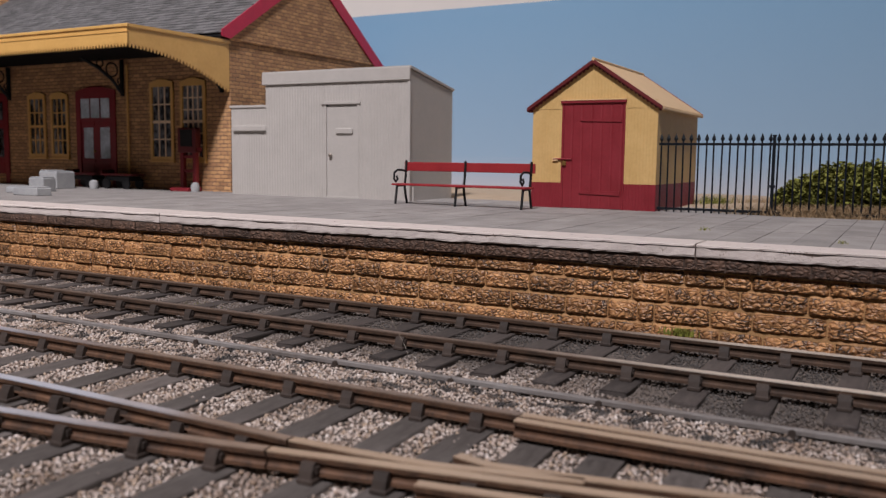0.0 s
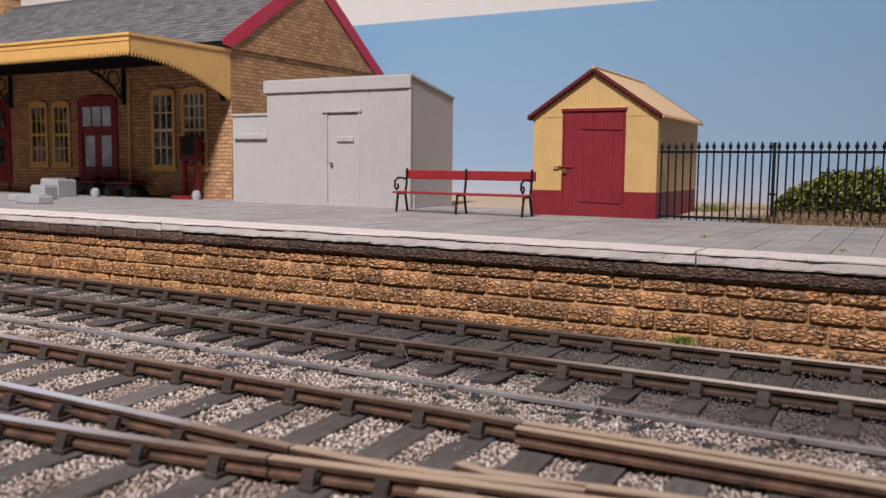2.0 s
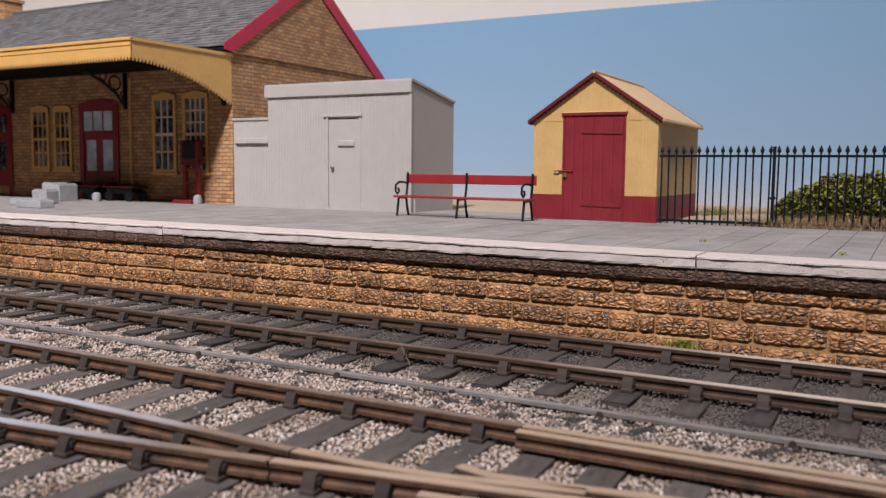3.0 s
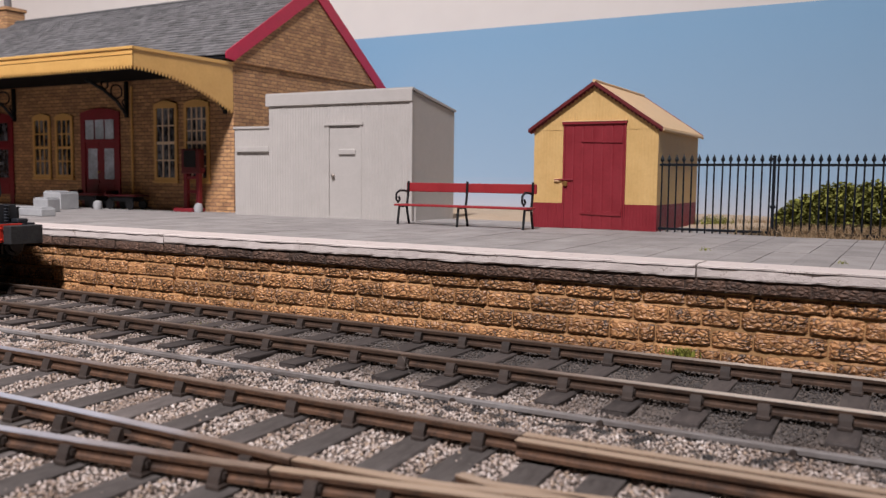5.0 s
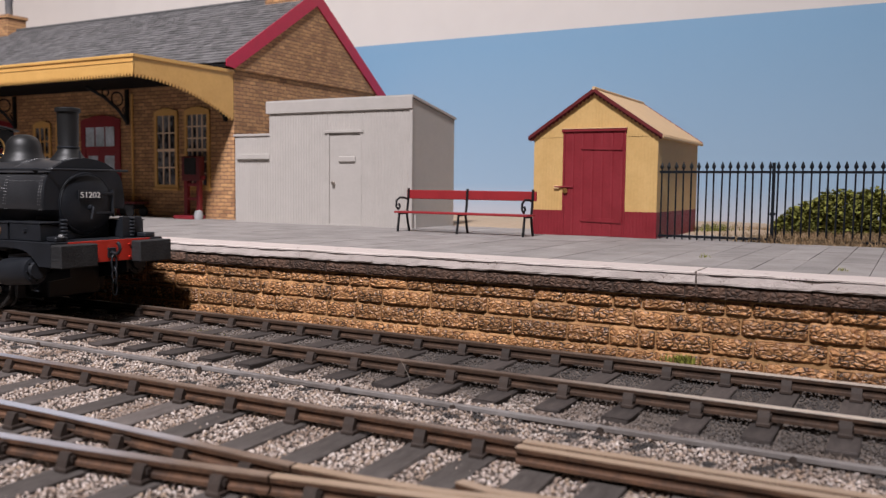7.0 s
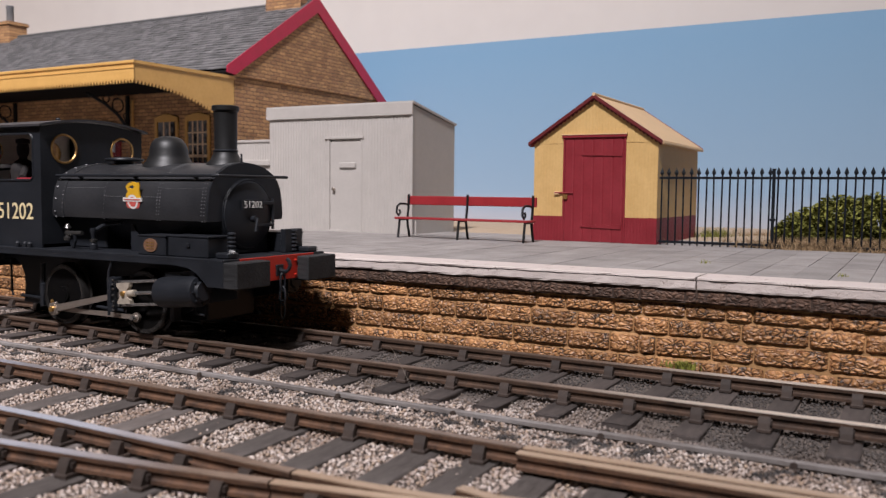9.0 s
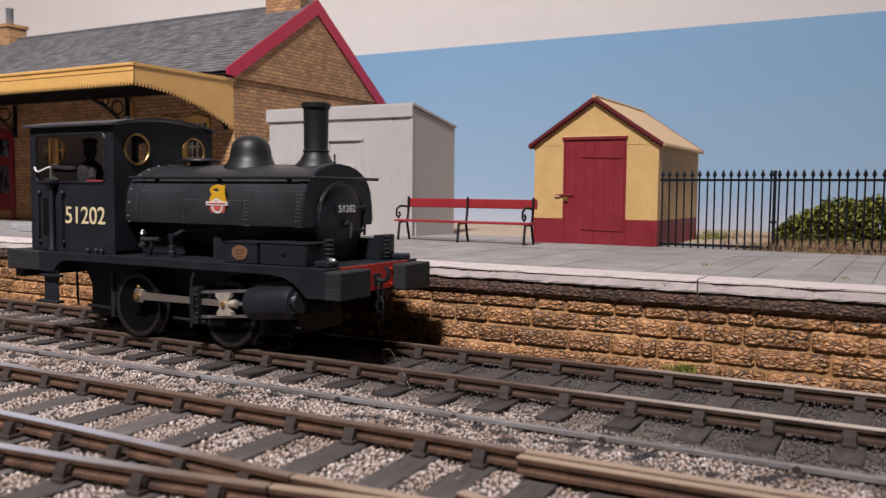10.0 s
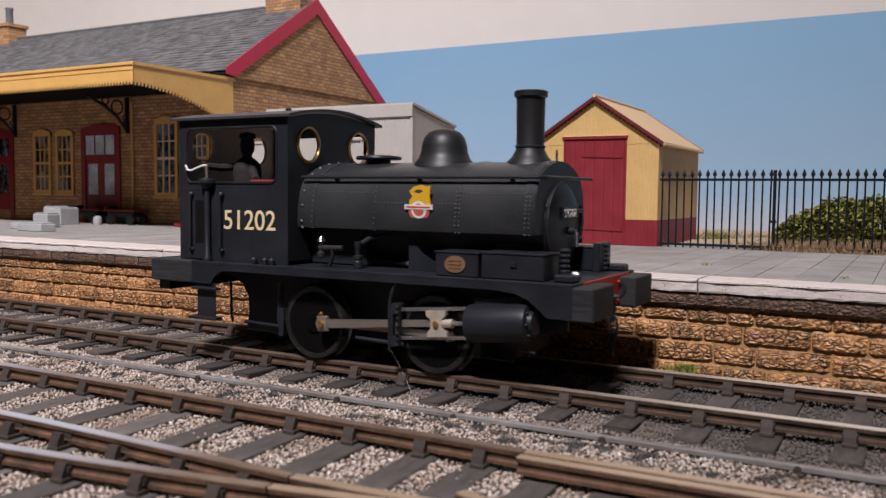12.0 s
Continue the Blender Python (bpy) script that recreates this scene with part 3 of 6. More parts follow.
def ceiling_lamp():
    """The room lamp over the layout: a hood on a cord, open below."""
    t = tagged(new("ceiling_lamp"), "plain white hooded lamp hanging from the ceiling", "lamp")
    t.matrix_basis = look((0.06, -0.92, 1.64), (-0.68, 0.27, 0.0))
    hood = lathe([(40, 64), (46, 60), (132, 22), (150, -20), (146, -20), (128, 18), (44, 54), (40, 58)], (0, 0, 0), 36, "z", True)
    part("hood", hood, M["ceiling_white"], t, smooth=True)
    part("cap", lathe([(44, 60), (44, 76), (12, 84)], (0, 0, 0), 20), M["black_paint"], t, smooth=True)
    part("cord", rod((0, 0, 84), (0, 60, 130), 3), M["black_paint"], t)


room()
ceiling_lamp()
backdrop()
baseboard()
platform()


# ---- track ----
def rail_bm(points, foot=True):
    """A bullhead rail along points (x, y): head, web and foot. The head's top takes the second material."""
    profile = [(-0.95, 0.0), (0.95, 0.0), (1.0, -0.25), (0.9, -1.05), (0.35, -1.35), (0.35, -2.25), (0.9, -2.55), (0.9, -3.2), (-0.9, -3.2), (-0.9, -2.55), (-0.35, -2.25), (-0.35, -1.35), (-0.9, -1.05), (-1.0, -0.25)]
    bm = bmesh.new()
    rings = []
    for i, (x, y) in enumerate(points):
        a, b = points[max(i - 1, 0)], points[min(i + 1, len(points) - 1)]
        d = Vector((b[0] - a[0], b[1] - a[1])).normalized()
        rings.append([bm.verts.new((x - d.y * u, y + d.x * u, v)) for u, v in profile])
    k = len(profile)
    for p, q in zip(rings, rings[1:]):
        for i in range(k):
            f = bm.faces.new((p[i], p[(i + 1) % k], q[(i + 1) % k], q[i]))
            f.material_index = 1 if i in (0, 1, 13) else 0
    bm.faces.new(rings[0][::-1])
    bm.faces.new(rings[-1])
    bmesh.ops.recalc_face_normals(bm, faces=bm.faces)
    return bm


def sleeper_mesh(length, width, seed, mat):
    rng = random.Random(seed)
    bm = bmesh.new()
    box_into(bm, -width / 2, width / 2, -length / 2, length / 2, -7.2, -4.1, 0.25)
    for v in bm.verts:
        v.co += Vector((rng.uniform(-.12, .12), rng.uniform(-.3, .3), rng.uniform(-.1, .08)))
    return finish(bm, "sleeper", mat)


def chair_mesh():
    """A cast rail chair: base, two jaws and the wooden key."""
    bm = box(-1.5, 1.5, -2.9, 2.9, -4.15, -3.2, 0.2)
    prism_into(bm, [(-2.7, -3.3), (-0.95, -3.3), (-0.9, -.8), (-1.7, -.8), (-2.3, -2.0)], "x", -1.2, 1.2)
    prism_into(bm, [(2.7, -3.3), (0.95, -3.3), (0.9, -.8), (1.7, -.8), (2.3, -2.0)], "x", -1.2, 1.2)
    box_into(bm, -1.5, 1.5, -1.5, -0.5, -2.6, -1.4, 0.1)
    return finish(bm, "chair", M["chair_iron"])


CHAIR = chair_mesh()
SLEEPERS = [sleeper_mesh(59, 6.0, s, M["sleeper_sooty"]) for s in range(5)]
TIMBERS = [sleeper_mesh(96, 6.4, s + 50, M["sleeper"]) for s in range(5)]


def lay_sleeper(track, meshes, x, y, i, rails, turn=0.0):
    ob = new("sleeper", meshes[i % len(meshes)])
    ob.parent = track
    ob.matrix_basis = pose(x * MM, y * MM, 0, 0, 0, turn)
    for r in rails:
        c = new("chair", CHAIR)
        c.parent = ob
        c.matrix_basis = pose(0, (r - y) * MM, 0, 0, 0, 180 if r > y else 0)
    return ob


def platform_track():
    t = thing("railway_track", "weathered bullhead track on dark timber sleepers beside the platform", "track")
    for y in (TRACK_Y - 16.8, TRACK_Y + 16.8):
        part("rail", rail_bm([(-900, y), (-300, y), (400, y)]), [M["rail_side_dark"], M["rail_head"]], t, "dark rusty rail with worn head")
    rng = random.Random(3)
    for i in range(34):
        x = -436.4 + 15.2 * i
        lay_sleeper(t, SLEEPERS, x + rng.uniform(-.5, .5), TRACK_Y + rng.uniform(-.8, .8), rng.randrange(5), (TRACK_Y - 16.8, TRACK_Y + 16.8), rng.uniform(-.8, .8))


E_LINE = [(-420, 56), (-300, 72.5), (-200, 86.9), (-145, 94.6), (-125, 97.2), (-107, 99.8), (-96, 101.6), (-87.6, 103.2), (-62, 108.0), (0, 119.3), (80, 134.5)]


def yard_track():
    t = thing("railway_turnout", "weathered bullhead turnout with bare tan crossing rails", "track")
    c, d = 140.8, 108.3
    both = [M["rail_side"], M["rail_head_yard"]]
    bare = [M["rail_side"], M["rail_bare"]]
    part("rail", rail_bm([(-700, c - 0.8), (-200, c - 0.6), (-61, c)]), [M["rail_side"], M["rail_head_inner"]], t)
    part("rail", rail_bm([(-60.8, c), (0, c + 1.4), (300, c + 9)]), bare, t, "tan worn rail")
    part("check_rail", rail_bm([(-60.7, c - 3.3), (0, c - 2.0), (120, c + 1.0)]), bare, t, "tan bare check rail")
    part("rail", rail_bm([(-700, d + 1), (-200, d + 0.7), (-150, d + 1.3), (-117, d + 1.0), (-88.4, d + .4)]), both, t)
    part("wing_rail", rail_bm([(-88.0, d + .4), (-75, d + .8), (-62, d + 2.0), (-40, 116.3 - .6)]), bare, t, "tan bare wing rail")
    part("rail", rail_bm([p for p in E_LINE if p[0] < -90] + [(-88.4, 103.05)]), both, t)
    part("crossing_rail", rail_bm([(-88.0, 103.1), (-62, 108.0), (0, 119.3), (80, 134.5)]), bare, t, "tan bare crossing rail")
    part("wing_rail", rail_bm([(-61, 115.9), (-55, 114.6), (-40, 116.8), (0, 124.3)]), bare, t, "tan bare wing rail with flared end")
    part("wing_rail", rail_bm([(-60.5, 102.6), (-40, 106.2), (0, 113.5)]), bare, t, "tan bare wing rail")
    rng = random.Random(8)
    xs = [-222, -207, -191.6, -176.5, -159.8, -144.3, -128.2, -112.1, -96.9, -80.5, -68, -54.8, -42.4, -28.3, -13.5, 1.5, 17]
    xs = [-236.5 - 15.2 * i for i in range(10)][::-1] + xs
    for x in xs:
        e_y = float(np.interp(x, [p[0] for p in E_LINE], [p[1] for p in E_LINE]))
        rails = [c] + ([d] if x < -84 else []) + [e_y]
        lay_sleeper(t, TIMBERS, x + rng.uniform(-.3, .3), 105 + rng.uniform(-1, 1), rng.randrange(5), rails, 2.5 + rng.uniform(-1, 1))


def ballast_bed():
    """The stony bed between and beside the sleepers: an uneven sheet with loose stones on it."""
    xs, ys = np.linspace(-620, 140, 260), np.linspace(30, 246, 90)
    rng = np.random.default_rng(5)
    verts = [(x, y, -5.05 + rng.uniform(-.25, .25) - 0.75 * max(0, 1 - abs(y - 182) / 9)) for y in ys for x in xs]
    k = len(xs)
    faces = [(j * k + i, j * k + i + 1, (j + 1) * k + i + 1, (j + 1) * k + i) for j in range(len(ys) - 1) for i in range(k - 1)]
    tagged(new("ballast_bed", raw_mesh("ballast_bed", verts, faces, M["ballast_bed"])), "grey gritty ballast bed under the track", "ballast", kind="stuff")


def ballast_stones():
    rng = np.random.default_rng(11)
    pts = []
    y = 72.0
    while y < 243.5:
        s = 0.78 if y < 190 else 0.84
        x0, x1 = -(y * 1.62 + 30), 45
        x = np.arange(x0, x1, s)
        p = np.c_[x + rng.uniform(-.4, .4, len(x)), y + rng.uniform(-.4, .4, len(x))]
        pts.append(p)
        y += s
    pts = np.concatenate(pts)
    # keep clear of sleepers
    keep = np.ones(len(pts), bool)
    for i in range(34):
        x = -436.4 + 15.2 * i
        keep &= ~((abs(pts[:, 0] - x) < 3.2) & (abs(pts[:, 1] - TRACK_Y) < 29.8) & (rng.random(len(pts)) < 0.93))
    for i, x in enumerate([-373.3 + 15.2 * j for j in range(10)] + [-222, -207, -191.6, -176.5, -159.8, -144.3, -128.2, -112.1, -96.9, -80.5, -68, -54.8, -42.4, -28.3, -13.5, 1.5, 17]):
        keep &= ~((abs(pts[:, 0] - x + (pts[:, 1] - 105) * 0.044) < 3.3) & (pts[:, 1] < 153.5) & (rng.random(len(pts)) < 0.94))
    pts = pts[keep]
    n = len(pts)
    base = np.array([(1, 0, 0), (0, 1, 0), (-1, 0, 0), (0, -1, 0), (0, 0, 1), (0, 0, -1)], float)
    r = rng.uniform(0.27, 0.58, (n, 1, 1)) * np.where(pts[:, 1] > 185, 0.82, 1.0)[:, None, None]
    shape = base[None] * rng.uniform(0.65, 1.25, (n, 6, 1)) + rng.uniform(-.25, .25, (n, 6, 3))
    shape *= np.array([1.0, 1.0, 0.8])
    a = rng.uniform(0, 6.28, n)
    ca, sa = np.cos(a)[:, None], np.sin(a)[:, None]
    tilt = rng.uniform(-.6, .6, (n, 1))
    x, y, z = shape[..., 0], shape[..., 1], shape[..., 2]
    y, z = y * np.cos(tilt) - z * np.sin(tilt), y * np.sin(tilt) + z * np.cos(tilt)
    x, y = x * ca - y * sa, x * sa + y * ca
    v = np.stack([x, y, z], -1) * r
    heap = -4.8 + 0.3 * np.sin(pts[:, 0] * .11 + pts[:, 1] * .07) * np.cos(pts[:, 1] * .19)
    heap = heap - 0.75 * np.clip(1 - abs(pts[:, 1] - 182) / 9, 0, 1)
    v += np.c_[pts, heap + rng.uniform(-.15, .4, n)][:, None, :]
    tri = np.array([(0, 1, 4), (1, 2, 4), (2, 3, 4), (3, 0, 4), (1, 0, 5), (2, 1, 5), (3, 2, 5), (0, 3, 5)])
    faces = (tri[None] + 6 * np.arange(n)[:, None, None]).reshape(-1, 3)
    me = bpy.data.meshes.new("ballast_stones")
    me.vertices.add(6 * n)
    me.vertices.foreach_set("co", (v.reshape(-1, 3) * MM).ravel())
    me.loops.add(faces.size)
    me.loops.foreach_set("vertex_index", faces.ravel().astype(np.int32))
    me.polygons.add(len(faces))
    me.polygons.foreach_set("loop_start", np.arange(0, faces.size, 3, dtype=np.int32))
    me.update(calc_edges=True)
    me.materials.append(M["ballast"])
    tagged(new("ballast_stones", me), "loose pale grey and pinkish ballast stones", "ballast", kind="stuff")


def point_rodding():
    t = thing("point_rodding", "long grey point rodding on small stools beside the track", "rodding")
    part("rod", box(-700, 200, 167.5, 169.0, -4.4, -3.1, 0.25), M["rod_grey"], t)
    part("rod", box(-700, 200, 170.1, 170.8, -4.7, -4.1, 0.1), M["rod_grey"], t)
    for x in (-320, -235.6, -168, -122, -90, -55.3, -18):
        part("stool", box(x - 1.2, x + 1.2, 166.8, 171.8, -5.6, -4.35, 0.2), M["chair_iron"], t)
        part("roller", rod((x, 166.9, -3.9), (x, 171.6, -3.9), 0.7, n=10), M["chair_iron"], t)


def fibre():
    """A stray hair that lies on the sleepers and curls over the near rail."""
    t = thing("stray_hair", "thin pale stray hair curled over the rail", "hair")
    pts = [Vector(p) for p in ((-125, 196, -3.6), (-125.6, 193, 3.2), (-121, 189.5, 4.8), (-115.5, 185, 2.2), (-111, 182.5, -2), (-109.6, 181.5, -4.1))]
    fine = []
    for i in range(len(pts) - 1):
        p0, p1, p2, p3 = pts[max(i - 1, 0)], pts[i], pts[i + 1], pts[min(i + 2, len(pts) - 1)]
        for s in range(6):
            u = s / 6
            fine.append(0.5 * ((2 * p1) + (p2 - p0) * u + (2 * p0 - 5 * p1 + 4 * p2 - p3) * u * u + (3 * p1 - p0 - 3 * p2 + p3) * u ** 3))
    part("strand", tube(fine, 0.035, 5), M["hair"], t, smooth=True)


platform_track()
yard_track()
ballast_bed()
ballast_stones()
point_rodding()
fibre()


# ---- platform surface and face ----
def coping():
    top = tagged(new("coping"), "white-painted coping stones along the platform edge", "coping", kind="structure")
    rng = random.Random(21)
    joints = [-700, -471, -262.5, -53.6, 155, 360]
    for a, b in zip(joints, joints[1:]):
        bm = bmesh.new()
        n = int((b - a) / 2.4)
        rows = []
        prof = [(243.15, 19.4), (242.95, 19.9), (243.0, 21.95), (244.4, 22.1), (242.75, 22.25), (242.75, 22.75), (243.15, 23.0), (248, 23.02), (None, 23.0), (None, 19.4)]
        for i in range(n + 1):
            x = a + 0.25 + (b - a - 0.5) * i / n
            back = 255.6 - 0.0235 * min(x, 20)
            row = []
            for j, (y, z) in enumerate(prof):
                w = noise.noise((x * .12, j * .5, a))
                w2 = noise.noise((x * .6, j * .9, a + 7))
                yy = back if y is None else y + 0.3 * w * (j < 6) + 0.22 * w2 * (j < 6)
                row.append(bm.verts.new((x, yy, z + (0.16 * w2 + .1 * w if j < 2 else 0.05 * w2 if j < 7 else 0))))
            rows.append(row)
        for p, q in zip(rows, rows[1:]):
            for j in range(len(prof)):
                k = (j + 1) % len(prof)
                bm.faces.new((p[j], q[j], q[k], p[k]))
        bm.faces.new(rows[0])
        bm.faces.new(rows[-1][::-1])
        bmesh.ops.recalc_face_normals(bm, faces=bm.faces)
        part("coping_stone", bm, M["coping"], top)


def paving():
    """Slabs laid in rows; plain rows beyond the hut."""
    top = tagged(new("paving"), "grey rectangular paving slabs on the platform", "paving", kind="structure")
    rng = random.Random(4)
    part("paving_bed", box(-1000, 400, 256.5, 480, 21.8, 22.72), M["paving_joint"], top)
    edges = [302, 347, 390, 434]
    x = -372.0
    def back(xx):
        return 255.9 - 0.0235 * min(xx, 20)
    while x < 62:
        w = rng.uniform(10.0, 10.9)
        for j, y1 in enumerate(edges):
            g = 0.1
            lo = [back(x), back(x + w)] if j == 0 else [edges[j - 1]] * 2
            c = [(x + g, lo[0] + g), (x + w - g, lo[1] + g), (x + w - g, y1 - g), (x + g, y1 - g)]
            part("paving_slab", prism(c, "z", 22.3, 23.0 + rng.uniform(-.06, .05)), M["slab"], top)
        x += w
    for x0, x1 in ((-1000, -372), (x, 400)):
        part("paving_slab", box(x0, x1 - .1, 267, 432, 22.3, 22.98), M["slab"], top)


def stone_bm(w, h, seed, rough=1.0):
    """A rock-faced block: smooth sloping top margin, chiselled belly, undercut foot."""
    def ease(a, b, t):
        t = min(1.0, max(0.0, (t - a) / (b - a)))
        return t * t * (3 - 2 * t)
    bm = bmesh.new()
    nx, nz = max(6, int(w / 0.85)), 8
    grid = []
    for j in range(nz + 1):
        row = []
        for i in range(nx + 1):
            u, v = i / nx, j / nz
            q = Vector((u * w * .5 + seed * 3.1, v * h * .7, seed * 1.7))
            brow = 0.66 + 0.16 * noise.noise(q * .8)
            side = ease(0, .7, min(u * w, (1 - u) * w))
            belly = ease(0, .14, v) * (1 - .9 * ease(brow - .12, 1.0, v)) * (.35 + .65 * side)
            chip = (0.34 * noise.noise(q * 2.3) + 0.26 * noise.noise(q * 4.6)) * side * ease(0, .1, v) * (1 - ease(brow - .1, brow + .15, v))
            swell = (1.0 * belly + chip) * rough
            jx = noise.noise(q * 1.9 + Vector((9, 2, 4))) * .16 * (0 < i < nx)
            jz = noise.noise(q * 1.6 + Vector((3, 7, 1))) * .16 * (0 < j < nz)
            row.append(bm.verts.new((u * w + jx, -max(-0.05, swell), v * h + jz)))
        grid.append(row)
    for j in range(nz):
        for i in range(nx):
            f = bm.faces.new((grid[j][i], grid[j][i + 1], grid[j + 1][i + 1], grid[j + 1][i]))
            f.material_index = 1 if j == nz - 1 else 0
    ring = grid[0] + [r[-1] for r in grid[1:]] + grid[-1][-2::-1] + [r[0] for r in grid[-2:0:-1]]
    low = [bm.verts.new((v.co.x, 1.2, v.co.z)) for v in ring]
    for i in range(len(ring)):
        k = (i + 1) % len(ring)
        bm.faces.new((ring[i], low[i], low[k], ring[k])).material_index = 1
    bmesh.ops.recalc_face_normals(bm, faces=bm.faces)
    return bm


# upright joints that can be told apart, course by course from the top
JOINTS = (
    (15.3, 4.1, 1, (-230, -199.5, -183, -158, -119, -104, -78, -45.5)),
    (10.95, 4.3, 0, (-263.5, -242, -233.4, -209.6, -200, -184.8, -173.7, -102.9, -93.2, -78.2, -69.3, -56.9, -45.8, -38.6, -19)),
    (5.35, 5.55, 0, (-258.2, -240.8, -229.4, -214.2, -204.2, -189.9, -181.3, -104.7, -89.6, -71.9, -61.6, -52.2, -41.5, -24)),
    (-0.7, 6.0, 0, (-259.3, -246, -228.6, -217.1, -207.7, -193.7, -183.8, -110.8, -92.4, -79, -70.1, -65.1, -49.3, -38, -19)),
    (-6.2, 5.45, 0, (-254.1, -239.2, -228.7, -200.6, -189.9, -178.1, -104.2, -95.5, -86, -76.5, -52.8, -46.6, -35)),
)


def platform_wall():
    top = tagged(new("platform_wall"), "rock-faced sandstone platform wall with a dark top course", "wall", kind="structure")
    part("mortar_bed", box(-1000, 400, 245.5, 247, -7.1, 15.3), M["mortar"], top)
    part("sooty_band", box(-1000, 400, 243.95, 247, 15.32, 19.45), M["dark_margin"], top, "dark brown top band")
    rng = random.Random(15)
    seed = 0
    for z, h, dark, known in JOINTS:
        cuts = [-452.0 + rng.uniform(-6, 0)]
        for k in list(known) + [44.0]:
            while k - cuts[-1] > 22:
                cuts.append(cuts[-1] + min(rng.choice((8.5, 10.5, 12, 14, 16, 18)) * rng.uniform(.9, 1.1), k - cuts[-1] - 5))
            cuts.append(k)
        skin = [M["stone_dark"], M["dark_margin"]] if dark else [M["sandstone"], M["stone_margin"]]
        for x, x1 in zip(cuts, cuts[1:]):
            seed += 1
            ob = new("stone", finish(stone_bm(x1 - x - 0.38, h - 0.16, seed, 0.55 if dark else rng.uniform(.85, 1.15)), "stone", skin))
            ob.parent = top
            ob.matrix_basis = pose((x + .19) * MM, (245.6 - 1.55 * dark + rng.uniform(-.15, .15) - (0.5 if x < -262 else 0)) * MM, (z + .08) * MM, rng.uniform(-1.5, 1.5), rng.uniform(-.5, .5), 0)
        part("stone_course", box(-1000, -459, 243.9 if dark else 245, 247, z + .2, z + h - .2), skin[0], top)
        part("stone_course", box(45, 400, 243.9 if dark else 245, 247, z + .2, z + h - .2), skin[0], top)


def tuft(name, label, category, cx, cy, z, count, spread, height, mat, seed, lean=0.5):
    """Blades that stand in a ragged tuft."""
    rng = random.Random(seed)
    verts, faces = [], []
    for _ in range(count):
        x, y = rng.gauss(cx, spread[0]), rng.gauss(cy, spread[1])
        h = rng.uniform(.4, 1) * height
        a = rng.uniform(0, 6.28)
        w = rng.uniform(.12, .26)
        dx, dy = rng.gauss(0, lean) * h, rng.gauss(0, lean) * h
        k = len(verts)
        verts += [(x - w * math.cos(a), y - w * math.sin(a), z), (x + w * math.cos(a), y + w * math.sin(a), z), (x + dx * .4 + w * .6 * math.cos(a), y + dy * .4 + w * .6 * math.sin(a), z + h * .6), (x + dx * .4 - w * .6 * math.cos(a), y + dy * .4 - w * .6 * math.sin(a), z + h * .6), (x + dx, y + dy, z + h)]
        faces += [(k, k + 1, k + 2, k + 3), (k + 3, k + 2, k + 4)]
    return tagged(new(name, raw_mesh(name, verts, faces, mat)), label, category, kind="stuff")


def sandy_ground():
    xs, ys = np.linspace(-420, 420, 200), np.linspace(405, 602, 60)
    verts = []
    for y in ys:
        for x in xs:
            lift = noise.noise((x * .03, y * .03, 2)) * 1.6 + noise.noise((x * .2, y * .2, 5)) * .4
            far = min(1, max(0, (y - 428) / 30))
            verts.append((x, y, 22.6 + far * (lift + 0.6)))
    k = len(xs)
    faces = [(j * k + i, j * k + i + 1, (j + 1) * k + i + 1, (j + 1) * k + i) for j in range(len(ys) - 1) for i in range(k - 1)]
    tagged(new("sandy_ground", raw_mesh("sandy_ground", verts, faces, M["sand"])), "pale sandy ground between platform and backdrop", "ground", kind="structure")


def bush():
    t = thing("bush", "low dense green bush on sandy ground behind the fence", "bush", at=(-24, 446, 22.5))
    rng = random.Random(33)
    bm = bmesh.new()
    for k in range(9):
        a = rng.uniform(0, 6.28)
        top = Vector((math.cos(a) * rng.uniform(4, 22), math.sin(a) * rng.uniform(3, 10), rng.uniform(8, 17)))
        tube_into(bm, [(0, 0, -0.5), top * .5 + Vector((0, 0, 2)), top], 0.5, 6)
    part("twig_bundle", bm, M["rail_side"], t, "brown twigs")
    verts, faces = [], []
    lobes = [(-21, 0, 8, 13, 10), (-8, -2, 12, 15, 12), (8, 1, 12, 16, 13), (24, 0, 11, 15, 12), (40, 2, 10, 15, 12), (-30, 2, 4, 9, 8), (56, 0, 9, 14, 11)]
    for lx, ly, lz, rx, rz in lobes:
        for _ in range(3200):
            d = Vector((rng.gauss(0, 1), rng.gauss(0, 1), rng.gauss(0, 1))).normalized()
            s = rng.uniform(.5, 1.0) + .16 * noise.noise(d * 3 + Vector((lx, 0, 0)))
            p = Vector((lx + d.x * rx * s, ly + d.y * rx * .75 * s, lz + d.z * rz * s))
            if p.z < 0.2:
                continue
            q = Euler((rng.uniform(-1, 1), rng.uniform(-1, 1), rng.uniform(0, 6.3))).to_matrix()
            w, h = rng.uniform(.55, 1.15), rng.uniform(.7, 1.4)
            k = len(verts)
            for u, v, n2 in ((-w, 0, 0), (0, -h, .2), (w, 0, 0), (0, h, .2)):
                verts.append(tuple(p + q @ Vector((u, v, n2))))
            faces.append((k, k + 1, k + 2, k + 3))
    ob = new("leaves", raw_mesh("leaves", verts, faces, M["bush_leaf"]))
    ob.parent = t


